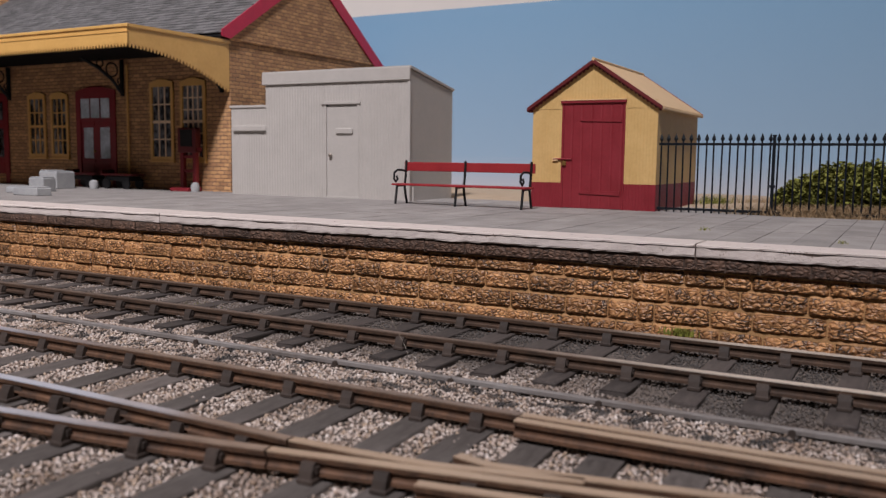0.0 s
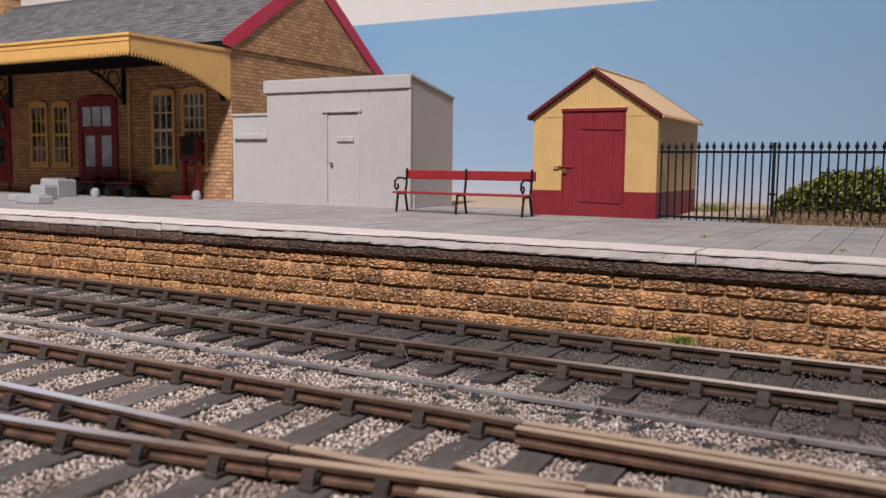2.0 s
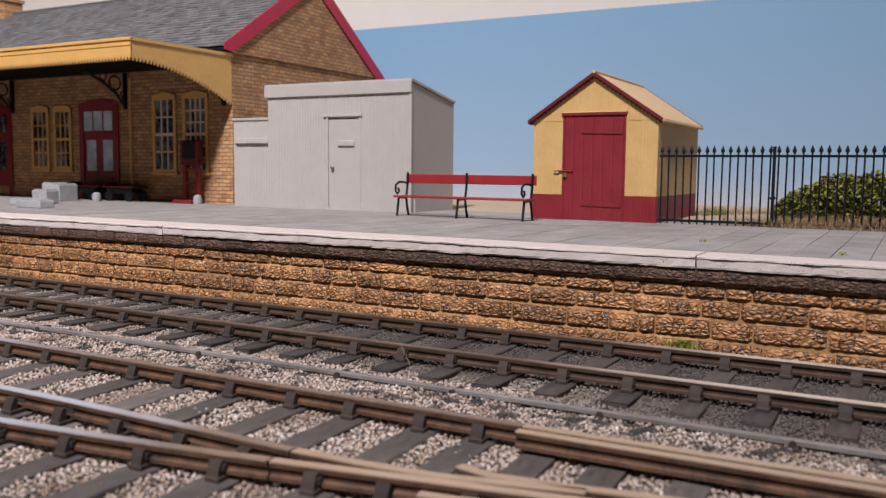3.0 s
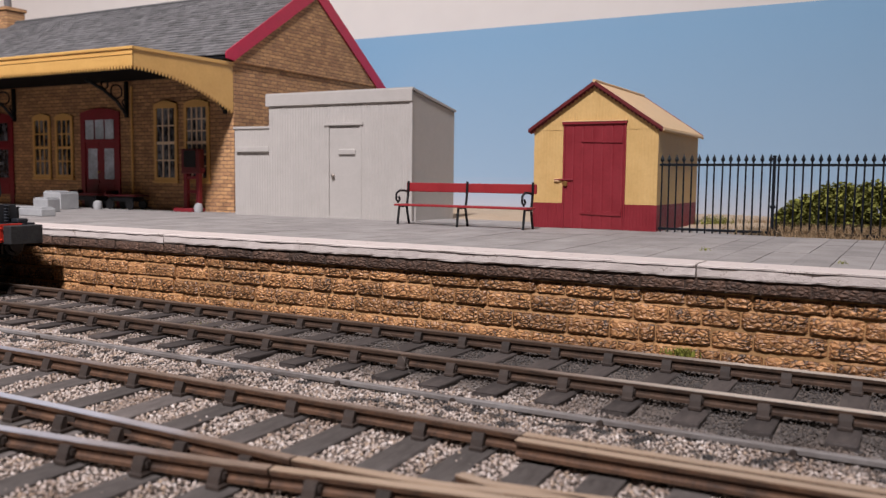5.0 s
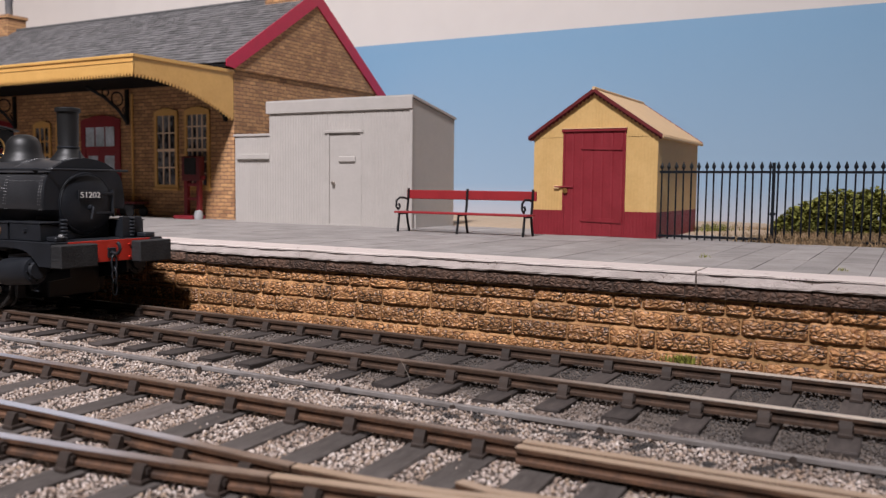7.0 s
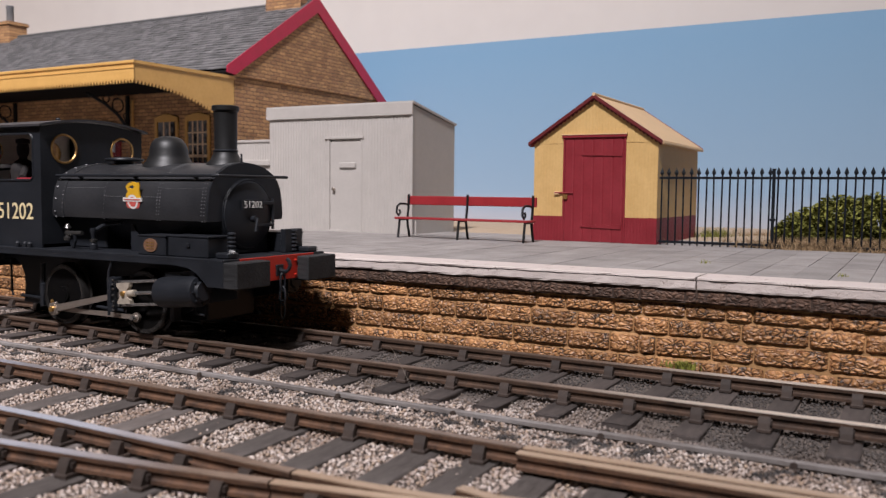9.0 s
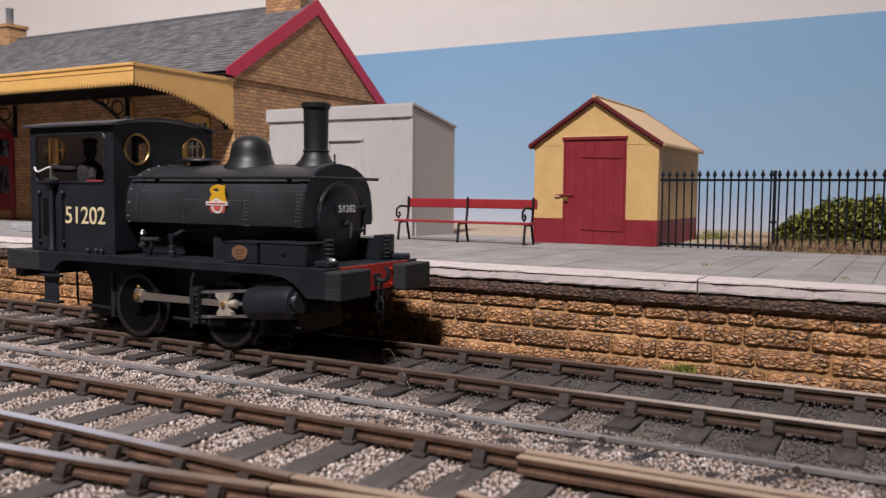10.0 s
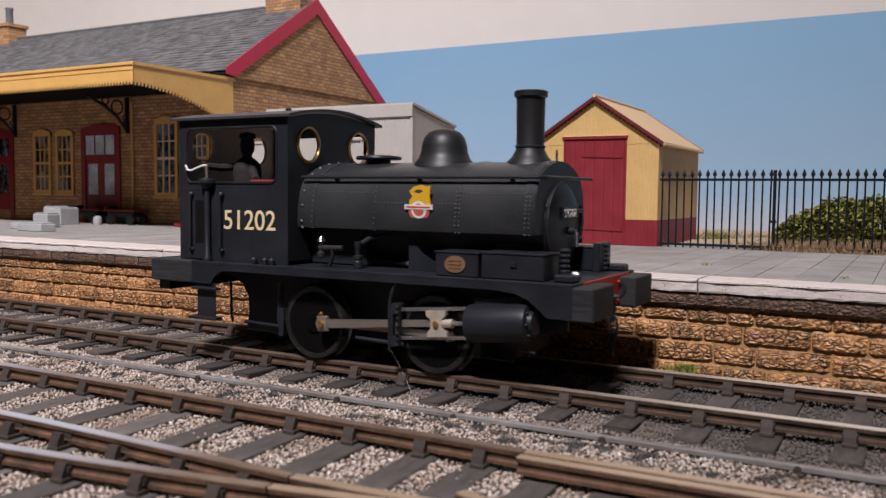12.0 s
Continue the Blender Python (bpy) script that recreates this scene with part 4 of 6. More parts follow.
def greenery():
    tuft("dry_grass", "dry straw-coloured grass along the fence foot", "grass", -38, 392, 22.9, 2600, (12, 2.4), 4.6, M["dry_grass"], 2, 0.8)
    tuft("dry_grass", "dry straw-coloured grass under the bush", "grass", -20, 402, 22.9, 3200, (22, 4), 6.0, M["dry_grass"], 3, 0.9)
    tuft("dry_grass", "dry straw-coloured grass along the fence foot", "grass", 8, 394, 22.9, 2600, (16, 3), 4.6, M["dry_grass"], 4, 0.9)
    tuft("grass", "short scrubby grass beside the hut", "grass", -94, 470, 23.0, 260, (5, 7), 6.0, M["bush_leaf"], 6, 0.5)
    tuft("grass", "short scrubby grass on sandy ground", "grass", -74, 490, 23.0, 300, (9, 6), 4.5, M["dry_grass"], 7, 0.5)
    tuft("weed", "tiny green weed between paving slabs", "weed", -62.4, 293, 22.9, 14, (1.0, 1.0), 1.8, M["moss"], 8, 0.7)
    tuft("weed", "tiny green weed between paving slabs", "weed", -18.5, 270, 22.9, 10, (1.0, .8), 1.5, M["moss"], 9, 0.7)
    tuft("moss", "bright green moss at the wall foot", "moss", -56.5, 242.6, -3.2, 260, (1.9, .7), 2.6, M["moss"], 10, 0.4)
    tuft("weed", "faint green weed between the sleepers", "weed", -210, 214, -4.9, 90, (3.0, 2.0), 1.0, M["moss"], 12, 0.6)


coping()
paving()
platform_wall()
sandy_ground()
bush()
greenery()


# ---- buildings and platform things ----
def ribbed(x0, x1, y, z0, z1, pitch, depth, thick=1.0, top=None):
    """An upright sheet along x whose face has fine vertical grooves. top: a function of x for a raked upper edge."""
    bm = bmesh.new()
    n = int(round((x1 - x0) / pitch))
    p = (x1 - x0) / n
    line = []
    for i in range(n):
        a = x0 + i * p
        line += [(a, y), (a + p * .72, y), (a + p * .86, y + depth)]
    line.append((x1, y))
    up = top or (lambda x: z1)
    lo = [bm.verts.new((x, yy, z0)) for x, yy in line]
    hi = [bm.verts.new((x, yy, up(x))) for x, yy in line]
    lob = [bm.verts.new((x, y + thick, z0)) for x, yy in line]
    hib = [bm.verts.new((x, y + thick, up(x))) for x, yy in line]
    for i in range(len(line) - 1):
        bm.faces.new((lo[i], lo[i + 1], hi[i + 1], hi[i]))
        bm.faces.new((hi[i], hi[i + 1], hib[i + 1], hib[i]))
        bm.faces.new((lob[i + 1], lob[i], hib[i], hib[i + 1]))
        bm.faces.new((lo[i + 1], lo[i], lob[i], lob[i + 1]))
    bm.faces.new((lo[0], hi[0], hib[0], lob[0]))
    bm.faces.new((lo[-1], lob[-1], hib[-1], hi[-1]))
    bmesh.ops.recalc_face_normals(bm, faces=bm.faces)
    return bm


def turned(bm, x, y):
    """Turns a sheet built along x about the upright through (x, y), so that it runs along +y and faces +x."""
    bmesh.ops.rotate(bm, verts=bm.verts, cent=(x, y, 0), matrix=Matrix.Rotation(radians(90), 3, "Z"))
    return bm


def grey_hut():
    t = thing("grey_hut", "pale grey boarded flat-roofed hut with small annex and closed door", "hut")
    f = 393.6
    part("core", prism([(f + 1, 22.9), (f + 1, 92), (440, 84), (440, 22.9)], "x", -336, -239), M["grey_paint"], t)
    part("front_wall", ribbed(-336.6, -294.4, f, 22.9, 88, 1.9, .22), M["grey_paint"], t)
    part("front_wall", ribbed(-270.6, -238.6, f, 22.9, 88, 1.9, .22), M["grey_paint"], t)
    part("front_wall", ribbed(-294.3, -270.7, f, 76, 88, 1.9, .22), M["grey_paint"], t)
    part("side_wall", prism([(f + .1, 22.9), (f + .1, 92.3), (440.8, 84.2), (440.8, 22.9)], "x", -238.95, -238.2), M["grey_paint"], t)
    part("fascia", box(-338.4, -237.8, f - 1.3, f + .3, 86.9, 93.8, 0.25), M["grey_paint"], t)
    part("roof", prism([(f - .8, 93.0), (f - .8, 94.4), (441.6, 85.6), (441.6, 84.4)], "x", -338.2, -237.4), M["grey_paint"], t)
    part("corner_strip", box(-239.6, -237.9, f - .5, f + 1, 22.9, 86.8, .15), M["grey_paint"], t)
    d = part("door", box(-292.8, -272.0, f + .25, f + 1.2, 23.2, 73.6, .15), M["grey_paint"], t)
    part("letter_plate", box(-286.2, -274.8, f - .9, f + .3, 58.6, 62.0, .5), M["grey_paint"], d, "raised grey grille plate")
    part("knob", lathe([(0.5, .3), (.5, -.6), (1.0, -.8), (1.1, -1.4), (.6, -1.9)], (-289.6, f, 47), 12, "y"), M["steel_rod"], d, "small steel knob", smooth=True)
    fr = part("door_frame", box(-294.4, -292.9, f - .35, f + 1, 23.1, 76, .12), M["grey_paint"], t)
    part("door_frame", box(-271.9, -270.6, f - .35, f + 1, 23.1, 76, .12), M["grey_paint"], t)
    part("lintel", box(-296.0, -269.6, f - 1.0, f + .6, 75.0, 76.5, .15), M["grey_paint"], t, "drip strip over the door")
    part("doorstep", box(-294, -270, f - .8, f + .2, 22.9, 23.9, .15), M["grey_paint"], t)
    part("annex", ribbed(-365.6, -337.0, 396.0, 22.9, 75.4, 1.9, .2, 40), M["grey_paint"], t)
    part("annex_roof", box(-366.4, -336.8, 395.2, 437, 74.4, 75.9, .2), M["grey_paint"], t)
    part("annex_shelf", box(-363.4, -337.6, 394.2, 396.2, 60.6, 63.8, .3), M["grey_paint"], t, "projecting hood strip")
    part("pipe", rod((-234.6, 391.5, 22.9), (-234.6, 391.5, 30.5), .5), M["grey_paint"], t, "short standing pipe")


def lamp_hut():
    t = thing("lamp_hut", "cream corrugated lamp hut with maroon door and maroon skirting", "hut")
    x0, x1, f, b, zb, ze, za = -165.2, -104.4, 388.0, 466.5, 22.9, 70.2, 90.6
    mid = (x0 + x1) / 2
    rake = lambda x: ze + (za - ze) * (1 - abs(x - mid) / ((x1 - x0) / 2))
    part("front_wall", ribbed(x0, -150.0, f, 35.0, 69.6, 1.55, .13), M["cream_paint"], t)
    part("front_wall", ribbed(-119.4, x1, f, 35.0, 69.6, 1.55, .13), M["cream_paint"], t)
    part("gable_sheet", ribbed(x0, x1, f - .15, 73.2, 90, 1.55, .13, top=lambda x: max(73.25, rake(x))), M["cream_paint"], t)
    part("gable_sheet", ribbed(x0, -150.0, f - .15, 69.7, 73.2, 1.55, .13, top=lambda x: max(69.75, min(73.2, rake(x)))), M["cream_paint"], t)
    part("gable_sheet", ribbed(-119.4, x1, f - .15, 69.7, 73.2, 1.55, .13, top=lambda x: max(69.75, min(73.2, rake(x)))), M["cream_paint"], t)
    part("skirting", ribbed(x0 - .1, -150.0, f - .08, zb, 35.0, 1.55, .13), M["red_paint"], t, "maroon corrugated skirting")
    part("skirting", ribbed(-119.4, x1 + .1, f - .08, zb, 35.0, 1.55, .13), M["red_paint"], t, "maroon corrugated skirting")
    part("side_wall", turned(ribbed(x1, x1 + b - f - 1, f + 1, 35, 70, 1.55, .13), x1, f + 1), M["cream_paint"], t)
    part("side_wall", box(x0, x0 + 1, f + 1, b, zb, 70), M["cream_paint"], t)
    part("back_wall", prism([(x0, zb), (x1, zb), (x1, ze), (mid, za), (x0, ze)], "y", b - 1, b), M["cream_paint"], t)
    part("skirting", turned(ribbed(x1, x1 + b - f - 1, f + .92, zb, 35, 1.55, .13), x1, f + .92), M["red_paint"], t, "maroon corrugated skirting")
    part("lining", box(x0 + 1.2, x1 - 2.2, f + 1.6, b - 1.2, zb + .5, 69), M["shade_dark"], t)
    d = part("door", ribbed(-149.0, -120.2, f - .35, zb + .3, 72.2, 4.6, .18, .9), M["red_paint"], t, "maroon boarded door")
    for z in (30.5, 64.5):
        part("hinge", prism([(-121, z - 1.0), (-121, z + 1.1), (-140, z + .5), (-141.2, z - .05), (-140, z - .5)], "y", f - .85, f - .3), M["red_paint"], d, "long strap hinge")
    part("padlock", box(-149.6, -147.4, f - 1.6, f - .3, 43.2, 45.4, .3), M["brass"], d, "small brass padlock")
    part("bolt", rod((-154, f - .7, 46.2), (-144.8, f - .7, 46.2), .42), M["red_paint"], d, "sliding bolt")
    part("staple", box(-154.4, -151.6, f - 1.0, f + .05, 45.2, 46.8, .2), M["cream_roof"], t, "pale bolt staple")
    part("jamb", box(-150.1, -149.1, f - .55, f + .6, zb, 73.2, .1), M["red_paint"], t)
    part("jamb", box(-120.1, -119.3, f - .55, f + .6, zb, 73.2, .1), M["red_paint"], t)
    part("lintel", box(-150.6, -118.9, f - 1.2, f + .4, 72.3, 73.5, .15), M["red_paint"], t)
    part("lintel_flashing", box(-150.8, -118.7, f - 1.4, f + .3, 73.55, 74.0, .1), M["cream_roof"], t)
    # roof: two sheets with thickness, ridge roll and toothed bargeboards
    over_f, over_b = f - 2.4, b + .6
    for s in (-1, 1):
        e = mid + s * ((x1 - x0) / 2 + 2.0)
        slope = (za - ze) / ((x1 - x0) / 2)
        zlow = ze - 2.0 * slope + .6
        part("roof_sheet", prism([(mid, za + .6), (mid, za + 1.5), (e, zlow + .9), (e, zlow)], "y", over_f + .8, over_b), M["cream_roof"], t, "cream sheet roof")
        part("bargeboard", prism([(mid, za + 1.75), (e + s * .3, zlow + 1.0), (e + s * .3, zlow - .7), (mid, za - .1)], "y", over_f - .1, over_f + .75), M["dark_maroon"], t, "dark maroon bargeboard")
        foot = []
        for i in range(17 * 6 + 1):
            u = i / (17 * 6)
            foot.append((mid + (e - mid) * u, za - .2 + (zlow - .8 - za + .2) * u - 1.05 * abs(math.sin(math.pi * 17 * u))))
        part("valance", plate([(mid, za + .5), (e, zlow - .1)] + foot[::-1], [], "y", over_f + .8, over_f + 1.5), M["dark_maroon"], t, "scalloped maroon valance")
        part("gutter", rod((e, over_f + 1, zlow - .2), (e, over_b, zlow - .2), .75), M["red_paint"] if s < 0 else M["cream_roof"], t)
        part("back_bargeboard", prism([(mid, za + 1.75), (e + s * .3, zlow + 1.0), (e + s * .3, zlow - .7), (mid, za - .1)], "y", over_b + .02, over_b + .8), M["red_paint"], t)
    part("ridge_roll", rod((mid, over_f - .2, za + 1.7), (mid, over_b, za + 1.7), .8), M["cream_roof"], t)


def slates(bm, x0, x1, p0, p1, rows, width, seed, thick=.35):
    """Courses of slates from the eaves point p0 to the ridge point p1, each (y, z), lapped and a little uneven."""
    rng = random.Random(seed)
    a, b = Vector((0, p0[0], p0[1])), Vector((0, p1[0], p1[1]))
    up = (b - a) / rows
    out = Vector((0, -up.z, up.y)).normalized() if up.y > 0 else Vector((0, up.z, -up.y)).normalized()
    verts, faces = [], []
    for j in range(rows):
        x = x0 - (j % 2) * width / 2
        while x < x1:
            l, r = max(x + .12, x0), min(x + width - .12, x1)
            x += width
            if r - l < .8:
                continue
            jit = rng.uniform(-.25, .2)
            h = thick + rng.uniform(0, .3)
            low, top = a + up * (j + jit * .25), a + up * (j + 1.15)
            k = len(verts)
            o = out * h
            for xx, pp, oo in ((l, low, o), (r, low, o + out * rng.uniform(-.1, .1)), (r, top, o * .15), (l, top, o * .15), (l, low, Vector()), (r, low, Vector())):
                q = pp + oo
                verts.append((xx, q.y, q.z))
            faces += [(k, k + 1, k + 2, k + 3), (k + 4, k + 5, k + 1, k), (k + 5, k + 2, k + 1), (k + 4, k, k + 3)]
    return verts, faces


def arched(x0, x1, z0, z1, rise, n=8):
    pts = [(x0, z0), (x1, z0)]
    for i in range(n + 1):
        u = i / n
        pts.append((x1 + (x0 - x1) * u, z1 - rise + rise * math.sin(math.pi * u)))
    return pts


def sash_window(t, x0, x1, z0, z1, y, cols, rows, bars="fascia_yellow"):
    """A yellow arched sash window: frame, bars, panes."""
    # The near-black backing stands for the unlit room behind the panes.
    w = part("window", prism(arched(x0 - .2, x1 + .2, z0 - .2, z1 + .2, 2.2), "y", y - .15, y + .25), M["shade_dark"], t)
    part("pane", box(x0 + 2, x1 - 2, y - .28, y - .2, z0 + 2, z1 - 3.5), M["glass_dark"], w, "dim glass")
    part("sill", box(x0 - 1, x1 + 1, y - 2.2, y - .1, z0 - 1.6, z0, .2), M["fascia_yellow"], w)
    bm = bmesh.new()
    box_into(bm, x0, x0 + 2.2, y - 1.3, y - .1, z0, z1 - 2)
    box_into(bm, x1 - 2.2, x1, y - 1.3, y - .1, z0, z1 - 2)
    box_into(bm, x0 + 2.2, x1 - 2.2, y - 1.3, y - .1, z0, z0 + 2.2)
    prism_into(bm, [(x0, z1 - 5.0), (x1, z1 - 5.0)] + arched(x0, x1, z0, z1, 2.4)[2:], "y", y - 1.32, y - .08)
    part("frame", bm, M["fascia_yellow"], w)
    for i in range(1, cols):
        x = x0 + 2.2 + (x1 - x0 - 4.4) * i / cols
        part("glazing_bar", box(x - .45, x + .45, y - .9, y - .3, z0 + 2.2, z1 - 5), M[bars], w)
    for i in range(1, rows):
        z = z0 + 2.2 + (z1 - z0 - 7.2) * i / rows
        k = .95 if i == rows // 2 else .45
        part("glazing_bar", box(x0 + 2.2, x1 - 2.2, y - 1.0, y - .25, z - k, z + k), M[bars], w)
    return w


def bracket(t, x, y, z):
    """A cast-iron spandrel bracket: wall post, sloping strut, scrollwork ring."""
    b = part("bracket", box(x - .9, x + .9, y - 2.6, y - .1, z - 24, z, .1), M["black_paint"], t, "black scrolled iron bracket")
    part("strut", tube([(x, y - 1, z - 23), (x, y - 9, z - 14), (x, y - 20, z - 7), (x, y - 34, z - 1.5)], 1.1, 6), M["black_paint"], b)
    part("ring", tube([(x, y - 9.5 + 4.6 * math.cos(a), z - 7.2 + 4.6 * math.sin(a)) for a in [i * math.pi / 8 for i in range(17)]], .55, 6), M["black_paint"], b)
    part("ring", tube([(x, y - 19 + 2.6 * math.cos(a), z - 3.6 + 2.6 * math.sin(a)) for a in [i * math.pi / 6 for i in range(13)]], .5, 6), M["black_paint"], b)
    part("scroll", tube([(x, y - 3, z - 18), (x, y - 5, z - 14), (x, y - 3.4, z - 12), (x, y - 2, z - 14)], .5, 6), M["black_paint"], b)


def station():
    t = thing("station_building", "brown brick station building with slate roof, red bargeboards and yellow canopy", "building")
    y, xe = 413.0, -382.0
    part("front_wall", box(-960, xe - 2, y, y + 6, 22.9, 122), M["brick_x"], t, "brown brick wall")
    part("gable_wall", prism([(y + .02, 22.9), (587, 22.9), (587, 111), (496, 178), (y + .02, 121)], "x", xe - 8, xe), M["brick_y"], t, "brown brick gable wall")
    part("gable_band", prism([(y - .3, 118.2), (578, 118.2), (496, 178), (y - .3, 121.4)], "x", xe + .05, xe + 1.3), M["brick_y"], t, "slightly proud upper gable")
    part("back_wall", box(-960, xe - 8, 581, 587, 22.9, 111), M["brick_x"], t)
    part("end_wall", prism([(y, 22.9), (587, 22.9), (587, 111), (496, 178), (y, 121)], "x", -960, -952), M["brick_y"], t)
    part("plinth", box(-960, xe + .6, y - .9, y - .05, 22.9, 30.5), M["brick_x"], t)
    # roof
    for k, (p0, seed) in enumerate((((404.5, 121.2), 1), ((591.0, 112.4), 2))):
        s = 1 if k == 0 else -1
        part("roof_deck", prism([(p0[0], p0[1]), (496, 180.4), (496, 178.6), (p0[0] + 2 * s, p0[1] - 1.6)], "x", -960, xe + 1.5), M["shade_dark"], t)
        v, f = slates(None, -800, xe + 1.6, (p0[0] - .4 * s, p0[1] + .1), (496, 180.7), 24, 6.4, seed) if k == 0 else slates(None, -500, xe + 1.6, (p0[0] + .4, p0[1] + .1), (496, 180.7), 24, 6.4, seed)
        ob = new("slate_roofing", raw_mesh("slates", v, f, M["slate"]))
        ob.parent = t
        tagged(ob, "grey roof slates in courses", kind="stuff")
        # bargeboard
        part("bargeboard", prism([(p0[0] - .3 * s, p0[1] + 1.9), (496, 183.2), (496, 172.3), (p0[0] + 7.0 * s, p0[1] - 3.0), (p0[0] - .3 * s, p0[1] - 2.0)], "x", xe + 1.65, xe + 2.5), M["crimson_paint"], t, "crimson bargeboard")
    part("ridge_tiles", rod((-960, 496, 181.2), (xe + 1.5, 496, 181.2), 1.3, n=8), M["ridge"], t)
    for x0, x1, zt in ((-420, -388, 216), (-760, -716, 191)):
        c = part("chimney", box(x0, x1, 487, 505, 165, zt, .3), M["brick_x"], t, "brick chimney stack")
        part("chimney_cap", box(x0 - 1.2, x1 + 1.2, 485.6, 506.4, zt, zt + 3, .3), M["brick_x"], c)
        for px in ((x0 * .75 + x1 * .25), (x0 * .25 + x1 * .75)):
            part("chimney_pot", lathe([(3.2, zt + 3), (3.0, zt + 16), (3.6, zt + 17), (3.4, zt + 18.5), (2.4, zt + 18.5)], (px, 496, 0), 14), M["pot_grey"], c, "tall grey pot", smooth=True)
    # canopy
    part("canopy_roof", prism([(334.6, 113.6), (334.6, 115.9), (412.8, 118.3), (412.8, 116)], "x", -960, xe - 1.1), M["lead"], t, "grey lead canopy roof")
    # Shade under the canopy is put into the ceiling's near-black colour.
    part("canopy_ceiling", box(-960, xe - 1.4, 335.4, 412.8, 110.2, 111), M["shade_dark"], t, "boarded canopy ceiling coloured near-black for shade")
    part("fascia", box(-960, xe, 333.4, 334.4, 106.6, 116.0), M["fascia_yellow"], t, "yellow canopy fascia board")
    part("fascia_moulding", box(-960, xe + .7, 332.6, 334.5, 115.2, 117.0, .3), M["fascia_yellow"], t)
    part("fascia_rib", box(-960, xe + .2, 333.0, 333.38, 112.6, 113.0), M["fascia_yellow"], t)
    teeth = bmesh.new()
    x = xe - .1
    while x > -800:
        a = [teeth.verts.new((x + u, yy, z)) for u, yy, z in ((0, 333.4, 106.7), (-2.4, 333.4, 106.7), (-1.2, 333.4, 104.4), (0, 334.3, 106.7), (-2.4, 334.3, 106.7), (-1.2, 334.3, 104.4))]
        teeth.faces.new((a[0], a[1], a[2]))
        teeth.faces.new((a[5], a[4], a[3]))
        teeth.faces.new((a[0], a[2], a[5], a[3]))
        teeth.faces.new((a[2], a[1], a[4], a[5]))
        x -= 2.5
    part("valance_teeth", teeth, M["fascia_yellow"], t, "saw-toothed valance edge")
    low = lambda yy: 106.4 - 19.5 * ((yy - 334) / 78.5) ** 2.0
    ys = [334 + 78.5 * i / 32 for i in range(33)]
    part("end_fascia", prism([(334.0, 115.9), (412.6, 117.2)] + [(yy, low(yy)) for yy in ys[::-1]], "x", xe - 1, xe), M["fascia_yellow"], t, "yellow end fascia with curved lower edge")
    part("end_moulding", prism([(333.6, 115.4), (412.6, 115.6), (412.6, 117.6), (333.6, 117.0)], "x", xe + .02, xe + .7), M["fascia_yellow"], t)
    teeth = bmesh.new()
    for i in range(31):
        yy = 334.2 + 2.52 * i
        z0, z1 = low(yy), low(yy + 2.5)
        prism_into(teeth, [(yy, z0 + .3), (yy + 2.4, z1 + .3), (yy + 1.3, (z0 + z1) / 2 - 2.2)], "x", xe - .95, xe - .05)
    part("valance_teeth", teeth, M["fascia_yellow"], t, "saw-toothed valance edge")
    for x in (-388, -478, -600, -722):
        bracket(t, x, y, 109.5)
    # Added out of view to keep fill light off the shaded front wall.
    part("fill_blocker", box(-642, -636, 345, y - .1, 22.9, 110), M["brick_x"], t, "added unseen brick panel that blocks fill light under the canopy")
    # openings
    sash_window(t, -452.2, -430.8, 42.6, 95.6, y, 3, 4, "sash_lit")
    sash_window(t, -424.4, -402.4, 42.6, 95.6, y, 4, 6, "sash_lit")
    sash_window(t, -579.2, -559.6, 43.6, 90.4, y, 3, 4)
    sash_window(t, -553.8, -534.8, 43.6, 90.0, y, 3, 4)
    sash_window(t, -690, -670, 43.6, 90.0, y, 3, 4)
    for x0, x1 in ((-524.4, -486.8), (-650, -604)):
        d = part("double_door", box(x0, x1, y - .5, y + .3, 23.2, 89.6), M["red_paint"], t, "maroon double door with fanlight")
        m = (x0 + x1) / 2
        part("door_arch", prism(arched(x0 - 1.2, x1 + 1.2, 84, 92.6, 3.0), "y", y - 1.5, y - .52), M["red_paint"], d)
        for a, b in ((x0 + 3.5, m - 1.6), (m + 1.6, x1 - 3.5)):
            part("leaf_pane", box(a + 2, b - 2, y - .62, y - .52, 43, 64.5), M["window_pale"] if x0 > -560 else M["glass_dark"], d, "pale glass pane")
            part("leaf_panel", box(a + 1.6, b - 1.6, y - .8, y - .52, 27, 39, .2), M["red_paint"], d)
            part("leaf_rail", box(a, b, y - 1.1, y - .52, 40, 42.4, .15), M["red_paint"], d)
            part("leaf_rail", box(a, b, y - 1.1, y - .52, 65.5, 69, .15), M["red_paint"], d)
        for i in range(3):
            w = (x1 - x0 - 7) / 3
            part("fanlight_pane", box(x0 + 3.5 + w * i + .7, x0 + 3.5 + w * (i + 1) - .7, y - 1.6, y - 1.5, 71, 84.5), M["window_pale"] if x0 > -560 else M["glass_dark"], d, "pale fanlight pane")
        part("transom", box(x0, x1, y - 1.45, y - .52, 69, 71, .15), M["red_paint"], d)
        part("jamb", box(x0 - 1.2, x0 + 3, y - 1.48, y - .52, 23, 84), M["red_paint"], d)
        part("jamb", box(x1 - 3, x1 + 1.2, y - 1.48, y - .52, 23, 84), M["red_paint"], d)
        part("door_knob", rod((m - 1, y - 1.2, 48), (m - 1, y - 2.4, 48), .8), M["brass"], d)
    part("downpipe", rod((-473.4, y - 1.1, 23), (-473.4, y - 1.1, 106), .8, n=10), M["fascia_yellow"], t, "yellow downpipe")
